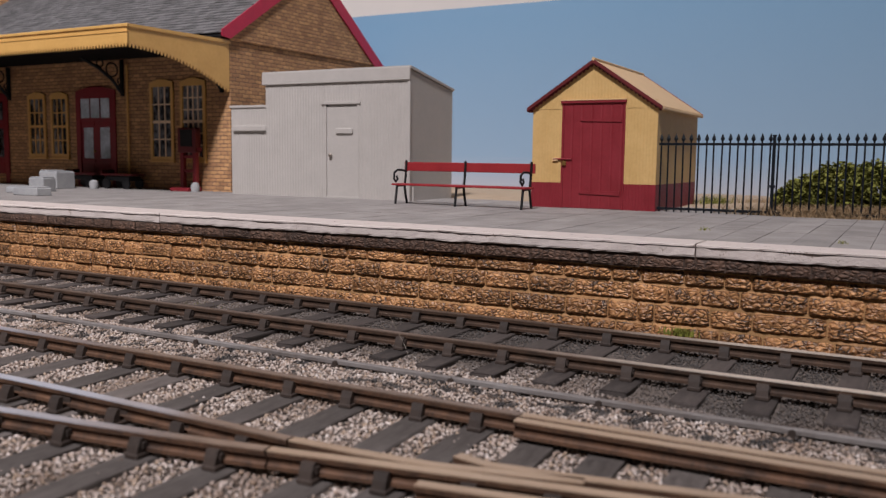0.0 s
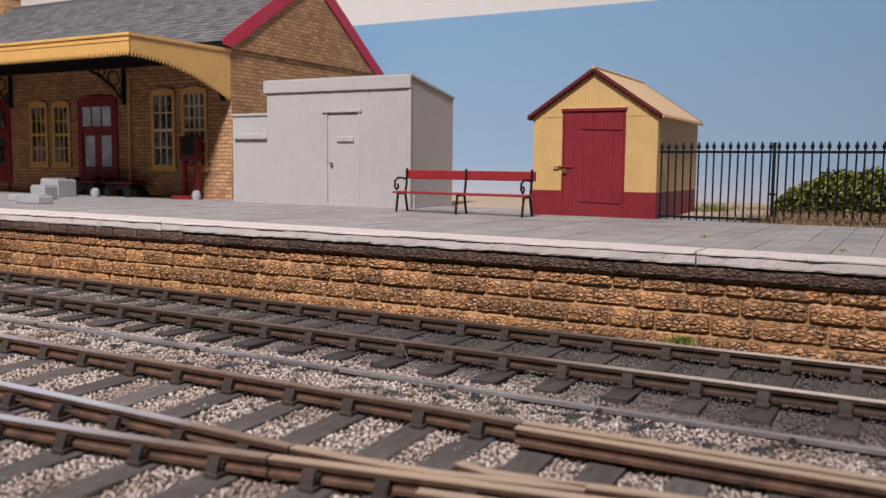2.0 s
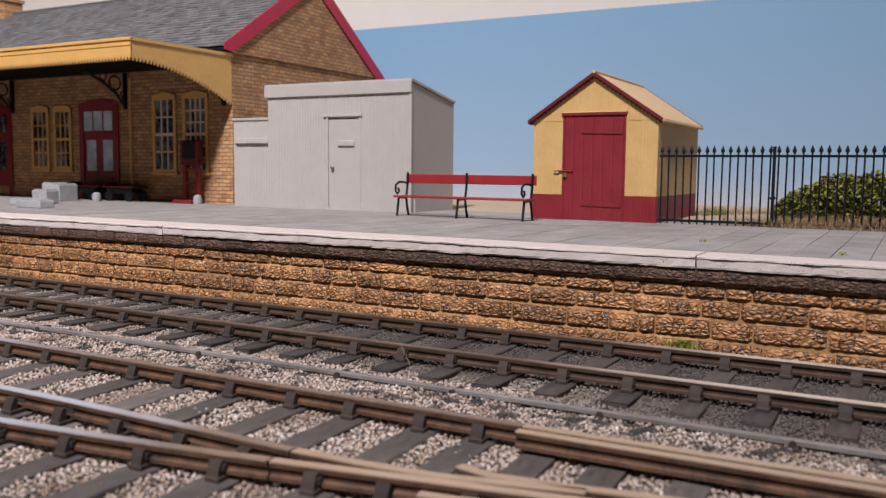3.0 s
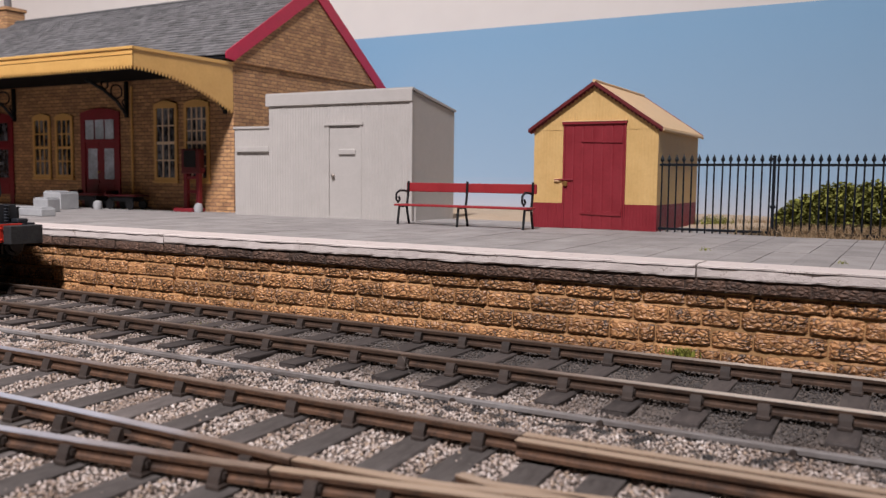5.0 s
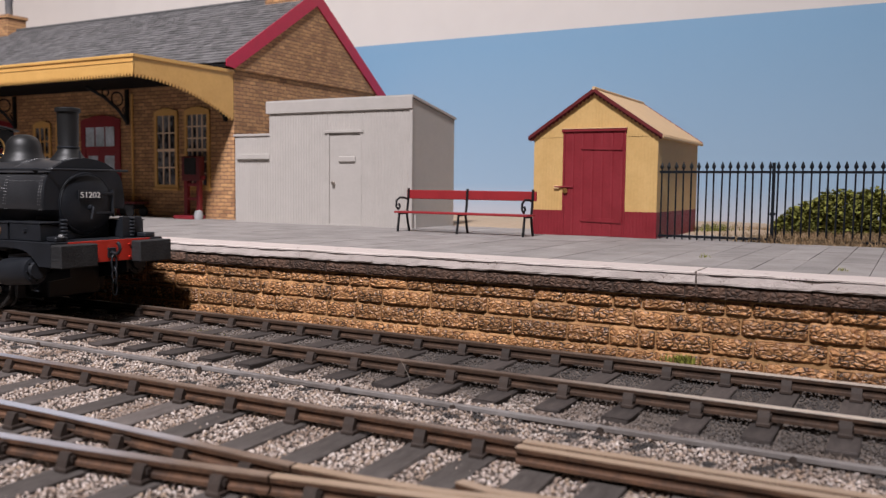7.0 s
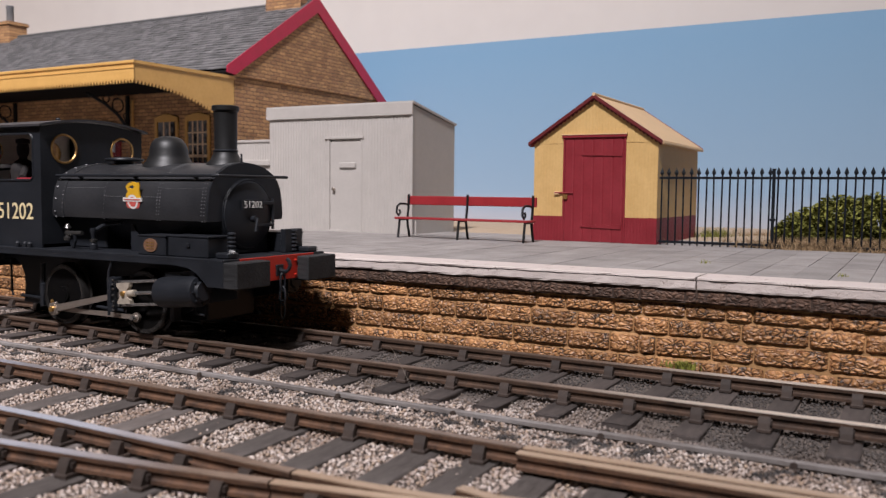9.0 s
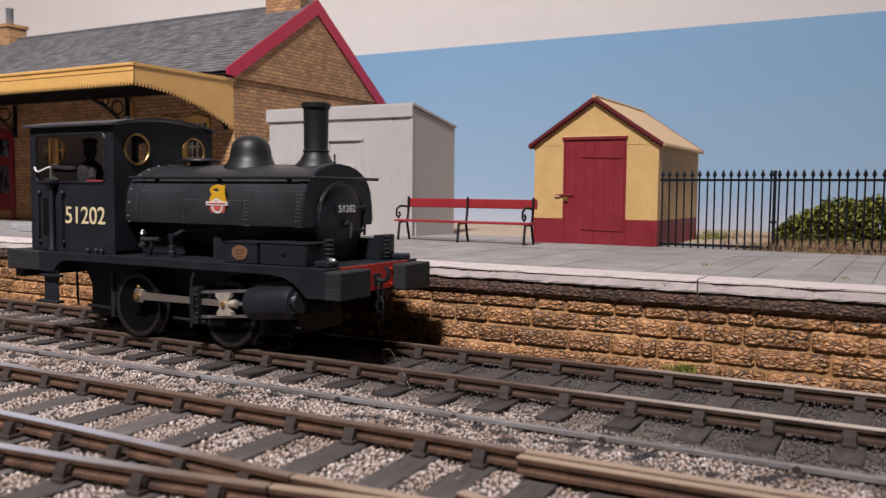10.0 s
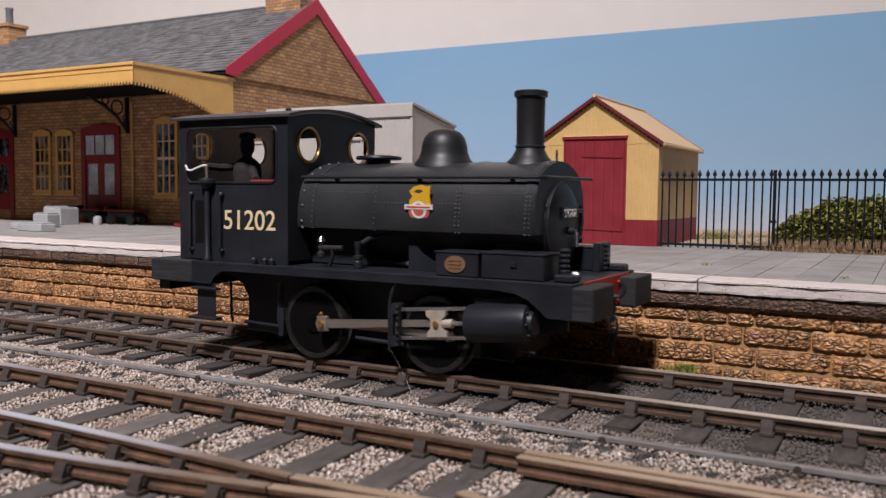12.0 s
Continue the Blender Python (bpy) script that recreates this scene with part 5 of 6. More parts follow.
    part("gutter", rod((-960, 405.4, 119.6), (xe + 1.5, 405.4, 119.6), 1.0, n=10), M["black_paint"], t)


def bench():
    t = thing("platform_bench", "long maroon plank bench on three black scrolled iron frames", "bench", at=(-192.6, 366, 22.95), turn=-4.2)
    part("backrest", box(-37, 37, 4.9, 5.9, 16.4, 20.9, .25), M["bench_red"], t)
    part("seat", box(-37.5, 37.5, -5.4, -1.2, 9.3, 10.3, .2), M["bench_red"], t)
    part("seat", box(-37.5, 37.5, -.9, 3.6, 9.3, 10.3, .2), M["bench_red"], t)
    for x in (-35.6, -.4, 35.4):
        f = part("end_frame", tube([(x, -4.6, 0), (x, -3.9, 4.5), (x, -3.2, 9.0), (x, -1, 9.1), (x, 3.2, 9.1), (x, 4.2, 14), (x, 4.7, 21.8)], .62, 8), M["black_paint"], t, "black iron frame")
        part("back_leg", tube([(x, 3.2, 9.0), (x, 4.0, 5), (x, 5.4, 0)], .62, 8), M["black_paint"], f)
        if x != -.4:
            pts = [(x, 4.3, 16.2), (x, 1, 16.9), (x, -3, 17.0), (x, -5.6, 15.6), (x, -5.9, 12.6), (x, -4.2, 11.1), (x, -2.8, 12.4), (x, -3.6, 14)]
            part("armrest", tube(pts, .55, 8), M["black_paint"], f)


def railings():
    t = thing("fence", "black iron spearhead railings along the platform back", "fence", at=(0, 390, 22.9))
    bar = bmesh.new()
    rod_into(bar, (0, 0, 0), (0, 0, 32.4), .37, n=8)
    lathe_into(bar, [(.37, 31.8), (.92, 32.6), (.86, 33.1), (.05, 35.2)], (0, 0, 0), 8)
    bar = finish(bar, "bar", M["fence_black"])
    for i in range(40):
        x = -103.0 + 3.32 * i
        if abs(x + 54.8) < 1.2:
            continue
        o = new("bar", bar)
        o.parent = t
        o.matrix_basis = pose(x * MM, 0, 0, random.uniform(-.6, .6), random.uniform(-.5, .5), 0)
    part("top_rail", box(-104, 32, -.4, .4, 30.0, 31.1, .1), M["fence_black"], t)
    part("bottom_rail", box(-104, 32, -.45, .45, 1.0, 2.1, .1), M["fence_black"], t)
    for x in (-54.8, 22):
        p = part("post", box(x - .62, x + .62, -.62, .62, 0, 34.0, .12), M["fence_black"], t, "square fence post")
        part("post_cap", box(x - .8, x + .8, -.8, .8, 34.0, 34.6, .15), M["fence_black"], p)
        part("clamp", box(x - 1.1, x + 1.1, -1, 1, 12, 13.2, .15), M["fence_black"], p)


def platform_clutter():
    spec = (((-468, 341), 12, 10, 8.4, 6, "pale grey concrete block on the platform"), ((-429, 306), 23, 9, 4.4, -4, "flat grey concrete slab on the platform"), ((-511, 380), 8, 15, 11.5, 3, "pale grey concrete trough on the platform"), ((-500, 377), 12, 15, 11, 3, "grey ribbed concrete trough on the platform"), ((-462, 322), 14, 8, 3.4, 18, "small grey concrete slab on the platform"))
    for (x, y), w, d, h, turn, lab in spec:
        t = thing("concrete_block", lab, "block", at=(x, y, 22.9), turn=turn, group="concrete pieces")
        part("body", box(-w / 2, w / 2, -d / 2, d / 2, 0, h, .5), M["concrete"], t)
        part("lid", box(-w / 2 + .8, w / 2 - .8, -d / 2 + .8, d / 2 - .8, h, h + .7, .2), M["concrete"], t)
    # luggage barrows in the shade
    for x in (-506, -470):
        t = thing("luggage_barrow", "low dark maroon luggage barrow in the canopy shade", "barrow", at=(x, 404, 22.9))
        part("deck", box(-15, 15, -7, 5, 9.0, 10.0, .2), M["dark_maroon"], t)
        part("end_rail", box(-15, -13.8, -6.6, 4.6, 10, 12.5, .2), M["dark_maroon"], t)
        for wx in (-9, 10):
            for wy in (-6.6, 4.4):
                part("wheel", lathe([(3.6, wy - .5), (3.6, wy + .5)], (wx, 0, 3.6), 18, "y"), M["black_paint"], t)
        part("axle", box(-11, 12, -6, 4, 5.4, 8.6, .2), M["black_paint"], t)
    t = thing("pale_weight", "small pale round weight on the platform", "weight", at=(-480, 388, 22.9))
    part("body", lathe([(2.4, 0), (3.0, 2.6), (2.6, 5), (1, 6)], (0, 0, 0), 14), M["concrete"], t, smooth=True)
    # weighing machine below the window
    t = thing("weighing_machine", "red platform weighing machine with black dial head", "weighing machine", at=(-411.5, 404, 22.9))
    part("base", box(-8, 8, -7, 5, 0, 2.4, .3), M["red_paint"], t)
    part("column", box(-7, -4, 1, 4, 2.4, 36, .3), M["red_paint"], t)
    part("column", box(4, 7, 1, 4, 2.4, 33, .3), M["red_paint"], t)
    part("cross_rail", box(-4, 4, 1.4, 3.6, 12, 14, .2), M["red_paint"], t)
    part("cross_rail", box(-4, 4, 1.4, 3.6, 21, 23, .2), M["red_paint"], t)
    part("cross_rail", box(-7, 10, 1.4, 3.6, 26, 28, .2), M["red_paint"], t)
    hd = part("head", box(-8, 8, 0, 5, 24.5, 40.5, .6), M["dark_maroon"], t, "dark maroon dial case")
    part("dial", box(-5.2, 5.2, -.35, .1, 28.6, 39.4, .15), M["black_paint"], hd, "black dial glass")
    part("weight", lathe([(2.6, 0), (2.9, 3), (2.2, 5.4), (.8, 6)], (11.2, -4, 0), 14), M["concrete"], t, "pale loose weight", smooth=True)


grey_hut()
lamp_hut()
station()
bench()
railings()
platform_clutter()


# ---- the engine: x from the rear axle, y from the track's centre line, z from the rail head ----
def circle(cx, cy, r, n=28):
    return [(cx + r * math.cos(2 * math.pi * i / n), cy + r * math.sin(2 * math.pi * i / n)) for i in range(n)]


def rounded(x0, x1, z0, z1, r, n=5):
    pts = []
    for cx, cz, s in ((x1 - r, z1 - r, 0), (x0 + r, z1 - r, 1), (x0 + r, z0 + r, 2), (x1 - r, z0 + r, 3)):
        pts += [(cx + r * math.cos((s + i / n) * math.pi / 2), cz + r * math.sin((s + i / n) * math.pi / 2)) for i in range(n + 1)]
    return pts


def ring_bm(cx, cz, x, r, t, axis="x"):
    """A round beading of radius r and thickness t."""
    pts = []
    for i in range(33):
        a = 2 * math.pi * i / 32
        pts.append((x, cx + r * math.cos(a), cz + r * math.sin(a)))
    return tube(pts, t, 6)


def lettering(name, text, parent, x0, x1, y, z0, z1, mat, label, facing="y"):
    """Raised characters that fill x0..x1 by z0..z1 on a face towards -y, or towards +x with x0..x1 counted along y."""
    cu = bpy.data.curves.new(name, "FONT")
    cu.body = text
    cu.extrude = 0.01
    cu.offset = 0.006
    ob = new(name, cu)
    bpy.context.view_layer.update()
    me = bpy.data.meshes.new_from_object(ob.evaluated_get(bpy.context.evaluated_depsgraph_get()))
    bpy.data.objects.remove(ob)
    co = np.zeros(len(me.vertices) * 3)
    me.vertices.foreach_get("co", co)
    co = co.reshape(-1, 3)
    lo, hi = co.min(0), co.max(0)
    u = (co - lo) / (hi - lo)
    out = np.c_[x0 + (x1 - x0) * u[:, 0], y - 0.12 * u[:, 2], z0 + (z1 - z0) * u[:, 1]] * MM
    if facing == "x":
        out = np.c_[2 * y * MM - out[:, 1], out[:, 0], out[:, 2]]
    me.vertices.foreach_set("co", out.ravel())
    me.materials.clear()
    me.materials.append(mat)
    me.update()
    o = new(name, me)
    o.parent = parent
    return tagged(o, label)


TANK = [(-16.9, 36.4), (-17.4, 38.2), (-17.0, 42.5), (-16.2, 46.5), (-14.9, 49.0), (-12.6, 51.2), (-9, 53.1), (-4.6, 54.3), (0, 54.7)]
TANK = TANK + [(-y, z) for y, z in TANK[-2::-1]]
WHEEL_R, WHEEL_Z, THROW, BASE = 10.2, 10.2, 5.0, 38.5


def rivets(name, spots, parent, r=.3):
    """Small domed rivet heads; each spot is (x, y, z) and stands out from the boiler's middle."""
    bm = bmesh.new()
    for p in spots:
        p = Vector(p)
        d = Vector((0, p.y, p.z - 42)).normalized()
        u, w = Vector((1, 0, 0)), d.cross(Vector((1, 0, 0)))
        base = [bm.verts.new(p + r * (math.cos(i * math.pi / 3) * u + math.sin(i * math.pi / 3) * w) - d * .05) for i in range(6)]
        tip = bm.verts.new(p + d * r * .75)
        for i in range(6):
            bm.faces.new((base[i], base[(i + 1) % 6], tip))
    return tagged(part(name, bm, M["rivet"], parent), "tiny black rivet heads in a row, greyed for their glints", kind="stuff")


def along_tank(step):
    """Points evenly along the saddle outline."""
    pts = []
    for (y0, z0), (y1, z1) in zip(TANK, TANK[1:]):
        n = max(1, int(math.hypot(y1 - y0, z1 - z0) / step))
        pts += [(y0 + (y1 - y0) * i / n, z0 + (z1 - z0) * i / n) for i in range(n)]
    return pts


def locomotive():
    t = thing("steam_locomotive", "black saddle-tank steam engine with red buffer beam", "locomotive")
    K = M["loco_black"]
    # running plate and frames
    fp = part("running_plate", box(-56.7, 77.2, -24, 24, 24.9, 25.8, .15), K, t)
    for s in (-1, 1):
        y = sorted((s * 24.0, s * 22.8))
        out = [(-41, 25), (-41, 19.4), (-33.5, 19.4), (-32.2, 21.5), (-30, 23.0), (-27, 23.4), (58, 23.4), (63, 22.8), (66.5, 21.4), (69.5, 19), (71, 17.6), (77.2, 17.6), (77.2, 25)]
        part("valance", prism(out, "y", *y), K, t)
        part("rear_buffer", box(-57.5, -41, *sorted((s * 24.4, s * 10)), 19.3, 26.0, .4), M["buffer_wood"], t, "black timber buffer block")
        part("front_buffer", box(75.6, 82.2, *sorted((s * 23.9, s * 9.0)), 17.3, 25.1, .35), M["buffer_wood"], t, "black timber buffer block")
        part("frame_plate", prism([(-46, 24.9), (-46, 20.5), (-35, 20.5), (-31.5, 18.5), (-29.4, 15), (-29, 11), (-30, 5.0), (-6, 4.4), (8, 6.5), (14, 9), (30, 9), (34, 6.5), (50, 6.5), (56, 10), (72, 13), (72, 24.9)], "y", *sorted((s * 12.6, s * 11.6))), K, t)
    part("rear_beam", box(-56.6, -52, -22, 22, 16.5, 24.8, .2), K, t)
    part("ashpan", box(-26, 58, -11, 11, 4.5, 24.6, .5), K, t)
    beam = part("buffer_beam", box(75.0, 77.5, -22, 22, 17.9, 25.0, .15), K, t)
    part("red_panel", box(77.5, 77.8, -17.5, 17.5, 18.1, 25.75, .1), M["red_beam"], beam, "vermilion beam panel")
    part("beam_top", box(75.0, 77.6, -9.3, 9.3, 25.05, 25.85, .1), K, beam)
    for y in (-7.9, 7.9):
        for z in (19.3, 23.9):
            part("bolt", lathe([(.42, 77.7), (.42, 78.2), (.2, 78.35)], (0, y, z), 8, "x"), M["red_beam"], beam)
    hook = part("coupling_hook", tube([(77.6, 0, 21.6), (79.2, 0, 21.0), (80.6, .2, 20.9), (81.5, .4, 21.7), (81.8, .5, 22.9), (81.4, .5, 24.2), (80.6, .4, 24.8)], .62, 8), K, t, "black draw hook", smooth=True)
    part("hook_plate", box(77.8, 78.3, -1.8, 1.8, 19.4, 23, .2), K, hook)
    for i, z in enumerate((17.6, 13.2, 8.9)):
        pts = []
        for a in range(17):
            u = 2 * math.pi * a / 16
            off = (1.1 * math.cos(u), 2.9 * math.sin(u))
            pts.append((79.2 + (off[0] if i % 2 else 0), 0 if i % 2 else off[0], z + off[1]))
        part("chain_link", tube(pts, .33, 6), K, hook)
    # boiler, smokebox, tank
    part("boiler", lathe([(10.6, -7), (10.6, 52)], (0, 0, 37.4), 32, "x"), K, t, smooth=True)
    part("firebox", box(-7, 12, -11, 11, 25.8, 38, .5), K, t)
    sb = part("smokebox", lathe([(11.6, 50), (11.6, 64.0), (11.2, 64.9)], (0, 0, 38.4), 36, "x"), K, t, smooth=True)
    part("smokebox_saddle", box(51, 64.2, -10.6, 10.6, 25.8, 36, .4), K, t)
    door = part("smokebox_door", lathe([(10.7, 64.8), (10.7, 65.5), (9.9, 66.0), (6, 66.7), (0.01, 67.0)], (0, 0, 38.5), 36, "x"), K, sb, smooth=True)
    part("door_ring", ring_bm(0, 38.5, 65.4, 10.8, .3), K, sb)
    part("door_plate", box(67.0, 67.4, -5.0, 5.0, 39.9, 43.2, .1), K, door, "small black number plate")
    lettering("plate_number", "51202", door, -4.2, 4.2, 67.42, 40.5, 42.6, M["white_paint"], "white cast running number", "x")
    part("door_dart", tube([(67, 0, 37.0), (69, 0, 37.0), (69.4, -.6, 36.0), (69.8, -1.6, 33.0)], .4, 8), K, door)
    part("dart_boss", rod((66.6, 0, 37.0), (68.6, 0, 37.0), 1.0, n=12), K, door)
    for z in (34.8, 42.0):
        part("hinge_strap", box(66.0, 66.9, 3, 10.8, z - .5, z + .5, .15), K, door)
    part("door_hinge", rod((66.3, 10.6, 33.4), (66.3, 10.6, 43.4), .5), K, door)
    tank = part("saddle_tank", prism(TANK, "x", -7.0, 64.3), M["tank_black"], t, smooth=True)
    part("front_handrail", tube([(60, -15.9, 50.4), (65.4, -15.9, 50.4), (66.6, -14.8, 50.4), (66.8, 0, 50.4), (66.6, 17.4, 50.4)], .5, 8), K, t)
    part("tank_front", prism(TANK, "x", 64.32, 64.75), K, tank)
    for x in (-2.2, 18.4, 43.7, 62.8):
        bm = bmesh.new()
        grown = [(y * 1.008, 42 + (z - 42) * 1.012) for y, z in TANK]
        prism_into(bm, grown, "x", x - 1.1, x + 1.1)
        if x in (-2.2, 62.8):
            part("tank_strap", bm, M["tank_black"], tank, smooth=True)
        else:
            bm.free()
        rivets("rivet_row", [(x + dx, y * 1.012, 42 + (z - 42) * 1.015) for dx in ((-.55, .55) if x in (43.7, 62.8) else (0.3,)) for y, z in along_tank(1.0 if x > 40 else 1.25)], tank, .25 if x > 40 else .22)
    rivets("rivet_row", [(-5.4, y * 1.01, 42 + (z - 42) * 1.01) for y, z in along_tank(2.6)], tank, .5)
    rivets("rivet_row", [(x, -16.35, 46.3) for x in np.arange(0, 18, 1.1)], tank, .2)
    rivets("rivet_row", [(x, -16.95, 43.6) for x in np.arange(19.5, 43, 1.1)], tank, .2)
    rivets("rivet_row", [(x, -16.35, 46.3) for x in np.arange(45, 62, 1.1)], tank, .2)
    for s in (-1, 1):
        rail = part("tank_handrail", rod((-6.5, s * 15.9, 50.4), (62.0, s * 15.9, 50.4), .45, n=8), K, t)
        for x in (5, 31.3, 57.8):
            part("rail_knob", tube([(x, s * 14.2, 49.3), (x, s * 15.9, 50.4)], .62, 8), K, rail)
    part("lamp_iron", tube([(64.0, -1.5, 52.0), (63.9, -1.5, 57.5)], .3, 6), K, t)
    part("dome", lathe([(8.8, 53.0), (8.5, 54.2), (7.2, 55.6), (6.5, 57.4), (6.25, 59.3), (5.7, 61.3), (4.4, 62.9), (2.4, 63.75), (.01, 64.0)], (30.3, 0, 0), 40), M["dome_black"], t, "polished black dome", smooth=True)
    ch = part("chimney", lathe([(6.9, 52.6), (6.4, 54.2), (4.9, 55.8), (3.85, 57.6), (3.6, 59), (3.75, 70.6), (3.85, 71.2), (4.35, 71.5), (4.4, 72.7), (4.1, 73.0), (3.2, 73.0), (3.1, 69)], (55.9, 0, 0), 36), M["dome_black"], t, smooth=True)
    part("chimney_band", lathe([(3.7, 58.2), (3.95, 58.4), (3.95, 58.8), (3.7, 59.0)], (55.9, 0, 0), 36), K, ch)
    fil = part("tank_filler", lathe([(3.4, 53.5), (3.4, 55.6), (6.4, 55.7), (6.6, 56.1), (6.4, 56.6), (3, 57.0), (.01, 57.1)], (8.8, 0, 0), 28), K, t, smooth=True)
    # cab
    cab_pts = rounded(-45.2, -10.9, 48.7, 64.4, 2.2)
    for s in (-1, 1):
        side = part("cab_side", plate([(-48, 25.8), (-7, 25.8), (-7, 67.2), (-48, 67.2)], [cab_pts], "y", s * 21.5, s * 20.8), K, t)
        bead = [(x, s * 21.5, z) for x, z in cab_pts]
        part("window_beading", tube(bead + bead[:2], .38, 6), K, side)
        if s < 0:
            # Black strips laid on the plate imitate the shade in a doorway gap.
            part("gap_shade", box(-41.5, -37.4, -21.56, -21.5, 31, 43.6), M["shade_dark"], side, "black strip for the shade in the cab doorway gap")
            part("door_edge", box(-46.4, -37.0, -21.9, -21.5, 26.2, 47.2, .15), K, side)
            part("gap_shade", box(-41.3, -37.8, -21.97, -21.9, 31, 43.5), M["shade_dark"], side)
            for x in (-42.6, -31.0):
                part("grab_rail", tube([(x, -21.6, 45.4), (x, -22.8, 45.0), (x, -22.9, 29.4), (x, -21.6, 28.8)], .36, 6), K, side)
                part("rail_boss", lathe([(.8, -21.6), (.8, -22.6), (.4, -23)], (x, 0, 45.2), 10, "y"), K, side)
                part("rail_boss", lathe([(.7, -21.6), (.7, -22.4), (.4, -22.8)], (x, 0, 29), 10, "y"), K, side)
            lettering("painted_number", "51202", side, -30.4, -11.3, -21.52, 35.3, 40.9, M["number_cream"], "cream painted running number")
    crown = lambda y: 69.6 - 2.7 * (y / 22.5) ** 2
    edge = [(y, crown(y) - .5) for y in np.linspace(20.8, -20.8, 15)]
    for x in (-7.0, -48.0):
        pl = part("spectacle_plate", plate([(-20.8, 25.8), (20.8, 25.8)] + edge, [circle(-12.3, 59.6, 4.7), circle(12.3, 59.6, 4.7)], "x", x, x + (.7 if x < -20 else -.7)), K if x > -20 else M["cab_pale"], t)
        for y in (-12.3, 12.3):
            part("window_rim", ring_bm(y, 59.6, x + .1 if x > -20 else x - .1, 4.85, .42), M["brass"], pl, "brass window rim")
            g = part("window_glass", lathe([(4.6, x - .3), (4.6, x - .2)] if x > -20 else [(4.6, x + .2), (4.6, x + .3)], (0, y, 59.6), 24, "x"), M["glass"], pl)
            g.visible_shadow = False
    roof = bmesh.new()
    ys = np.linspace(-23.0, 23.0, 21)
    prism_into(roof, [(y, crown(y)) for y in ys] + [(y, crown(y) + .7) for y in ys[::-1]], "x", -50.2, -5.2)
    r = part("cab_roof", roof, M["roof_grey"], t, "dark grey curved cab roof", smooth=True)
    part("whistle", lathe([(.9, 69.6), (.9, 70.9), (.6, 71.3)], (-21, -4, 0), 10), K, r)
    part("cab_floor", box(-48, -7, -20.8, 20.8, 25.85, 27), M["shade_dark"], t)
    part("cab_lining", box(-47.0, -7.8, 20.2, 20.75, 27, 48.4), M["cab_pale"], t, "dull cream lining of the cab")
    bh = part("backhead", box(-12, -7.8, -10, 10, 27, 52, .8), K, t)
    part("regulator", tube([(-12.4, -4, 50), (-14, -5, 49), (-14.2, -9, 47)], .4, 6), M["steel_rod"], bh, "pale regulator handle")
    bc = part("brake_column", lathe([(1.3, 25.8), (1.3, 27), (.85, 27.6), (.85, 46.8), (1.2, 47.2), (2.6, 48.6), (2.6, 49.4), (1.0, 50)], (-36.0, -22.6, 0), 14), K, t, smooth=True)
    part("brake_handle", tube([(-44.6, -22.4, 53.8), (-43.8, -22.4, 52.4), (-42.4, -22.4, 52.2), (-40, -22.4, 53.0), (-37.6, -22.3, 53.7), (-36, -22.6, 53.6)], .34, 6), M["white_paint"], bc, "white brake handle")
    part("brake_spindle", rod((-36.0, -22.6, 49.8), (-36.0, -22.6, 53.6), .4), M["steel_rod"], bc)
    part("cab_cushion", box(-22, -12, -20.4, -14, 47.8, 49.6, .4), M["red_paint"], t, "faded red elbow pad")
    # badge on the tank: plain shapes
    crest = part("tank_badge", lathe([(3.15, -.2), (3.15, .3)], (0, 0, 0), 24, "y"), M["crest_red"], tank, "small red, white and yellow badge")
    crest.matrix_basis = pose(32.6 * MM, -17.28 * MM, 42.0 * MM, 6.5, 0, 0)
    part("badge_ring", lathe([(2.3, -.26), (2.3, .1)], (0, 0, 0), 20, "y"), M["white_paint"], crest)
    part("badge_hub", lathe([(1.6, -.32), (1.6, .1)], (0, 0, 0), 16, "y"), M["crest_red"], crest)
    part("badge_bar", box(-4.2, 4.2, -.38, .1, .1, 1.3), M["white_paint"], crest)
    part("badge_line", box(-3.6, 3.6, -.44, 0, .5, .9), M["crest_red"], crest)
    out = [(-2.6, 1.3), (3.6, 1.3), (3.4, 3.4), (3.9, 6.3), (2.5, 6.0), (.8, 6.4), (-1.2, 5.9), (-2.5, 4.8), (-1.7, 3.4), (-2.8, 2.2)]
    part("badge_shape", plate(out, [[(-1.3, 4.5), (.2, 4.1), (1.6, 4.7), (.8, 5.3), (-.7, 5.1)]], "y", -.25, .15), M["crest_yellow"], crest)
    # boxes and fittings on the running plate
    for s in (-1, 1):
        tb = part("toolbox", box(40.5, 52.4, *sorted((s * 22.6, s * 13)), 25.8, 31.6, .3), K, t)
        part("toolbox_lid", box(40.2, 52.7, *sorted((s * 22.8, s * 13)), 31.6, 32.0, .1), K, tb)
        sbx = part("sandbox", box(53.0, 69.4, *sorted((s * 22.2, s * 12.4)), 25.8, 31.8, .3), K, t)
        part("sandbox_lid", box(52.8, 69.7, *sorted((s * 22.4, s * 12.3)), 31.8, 32.3, .1), K, sbx)
        part("box_catch", box(61, 62.4, *sorted((s * 22.7, s * 22.1)), 28.9, 30.1, .1), K, sbx)
        if s < 0:
            oval = [(46.2 + 2.9 * math.cos(a), 28.9 + 2.1 * math.sin(a)) for a in np.linspace(0, 2 * math.pi, 25)[:-1]]
            part("works_plate", prism(oval, "y", -22.9, -22.55), M["works_plate"], tb, "oval copper-coloured plate")
            for i in range(3):
                part("plate_line", box(44.4, 48, -23.0, -22.9, 27.8 + i * .9, 28.1 + i * .9), M["brass"], tb)
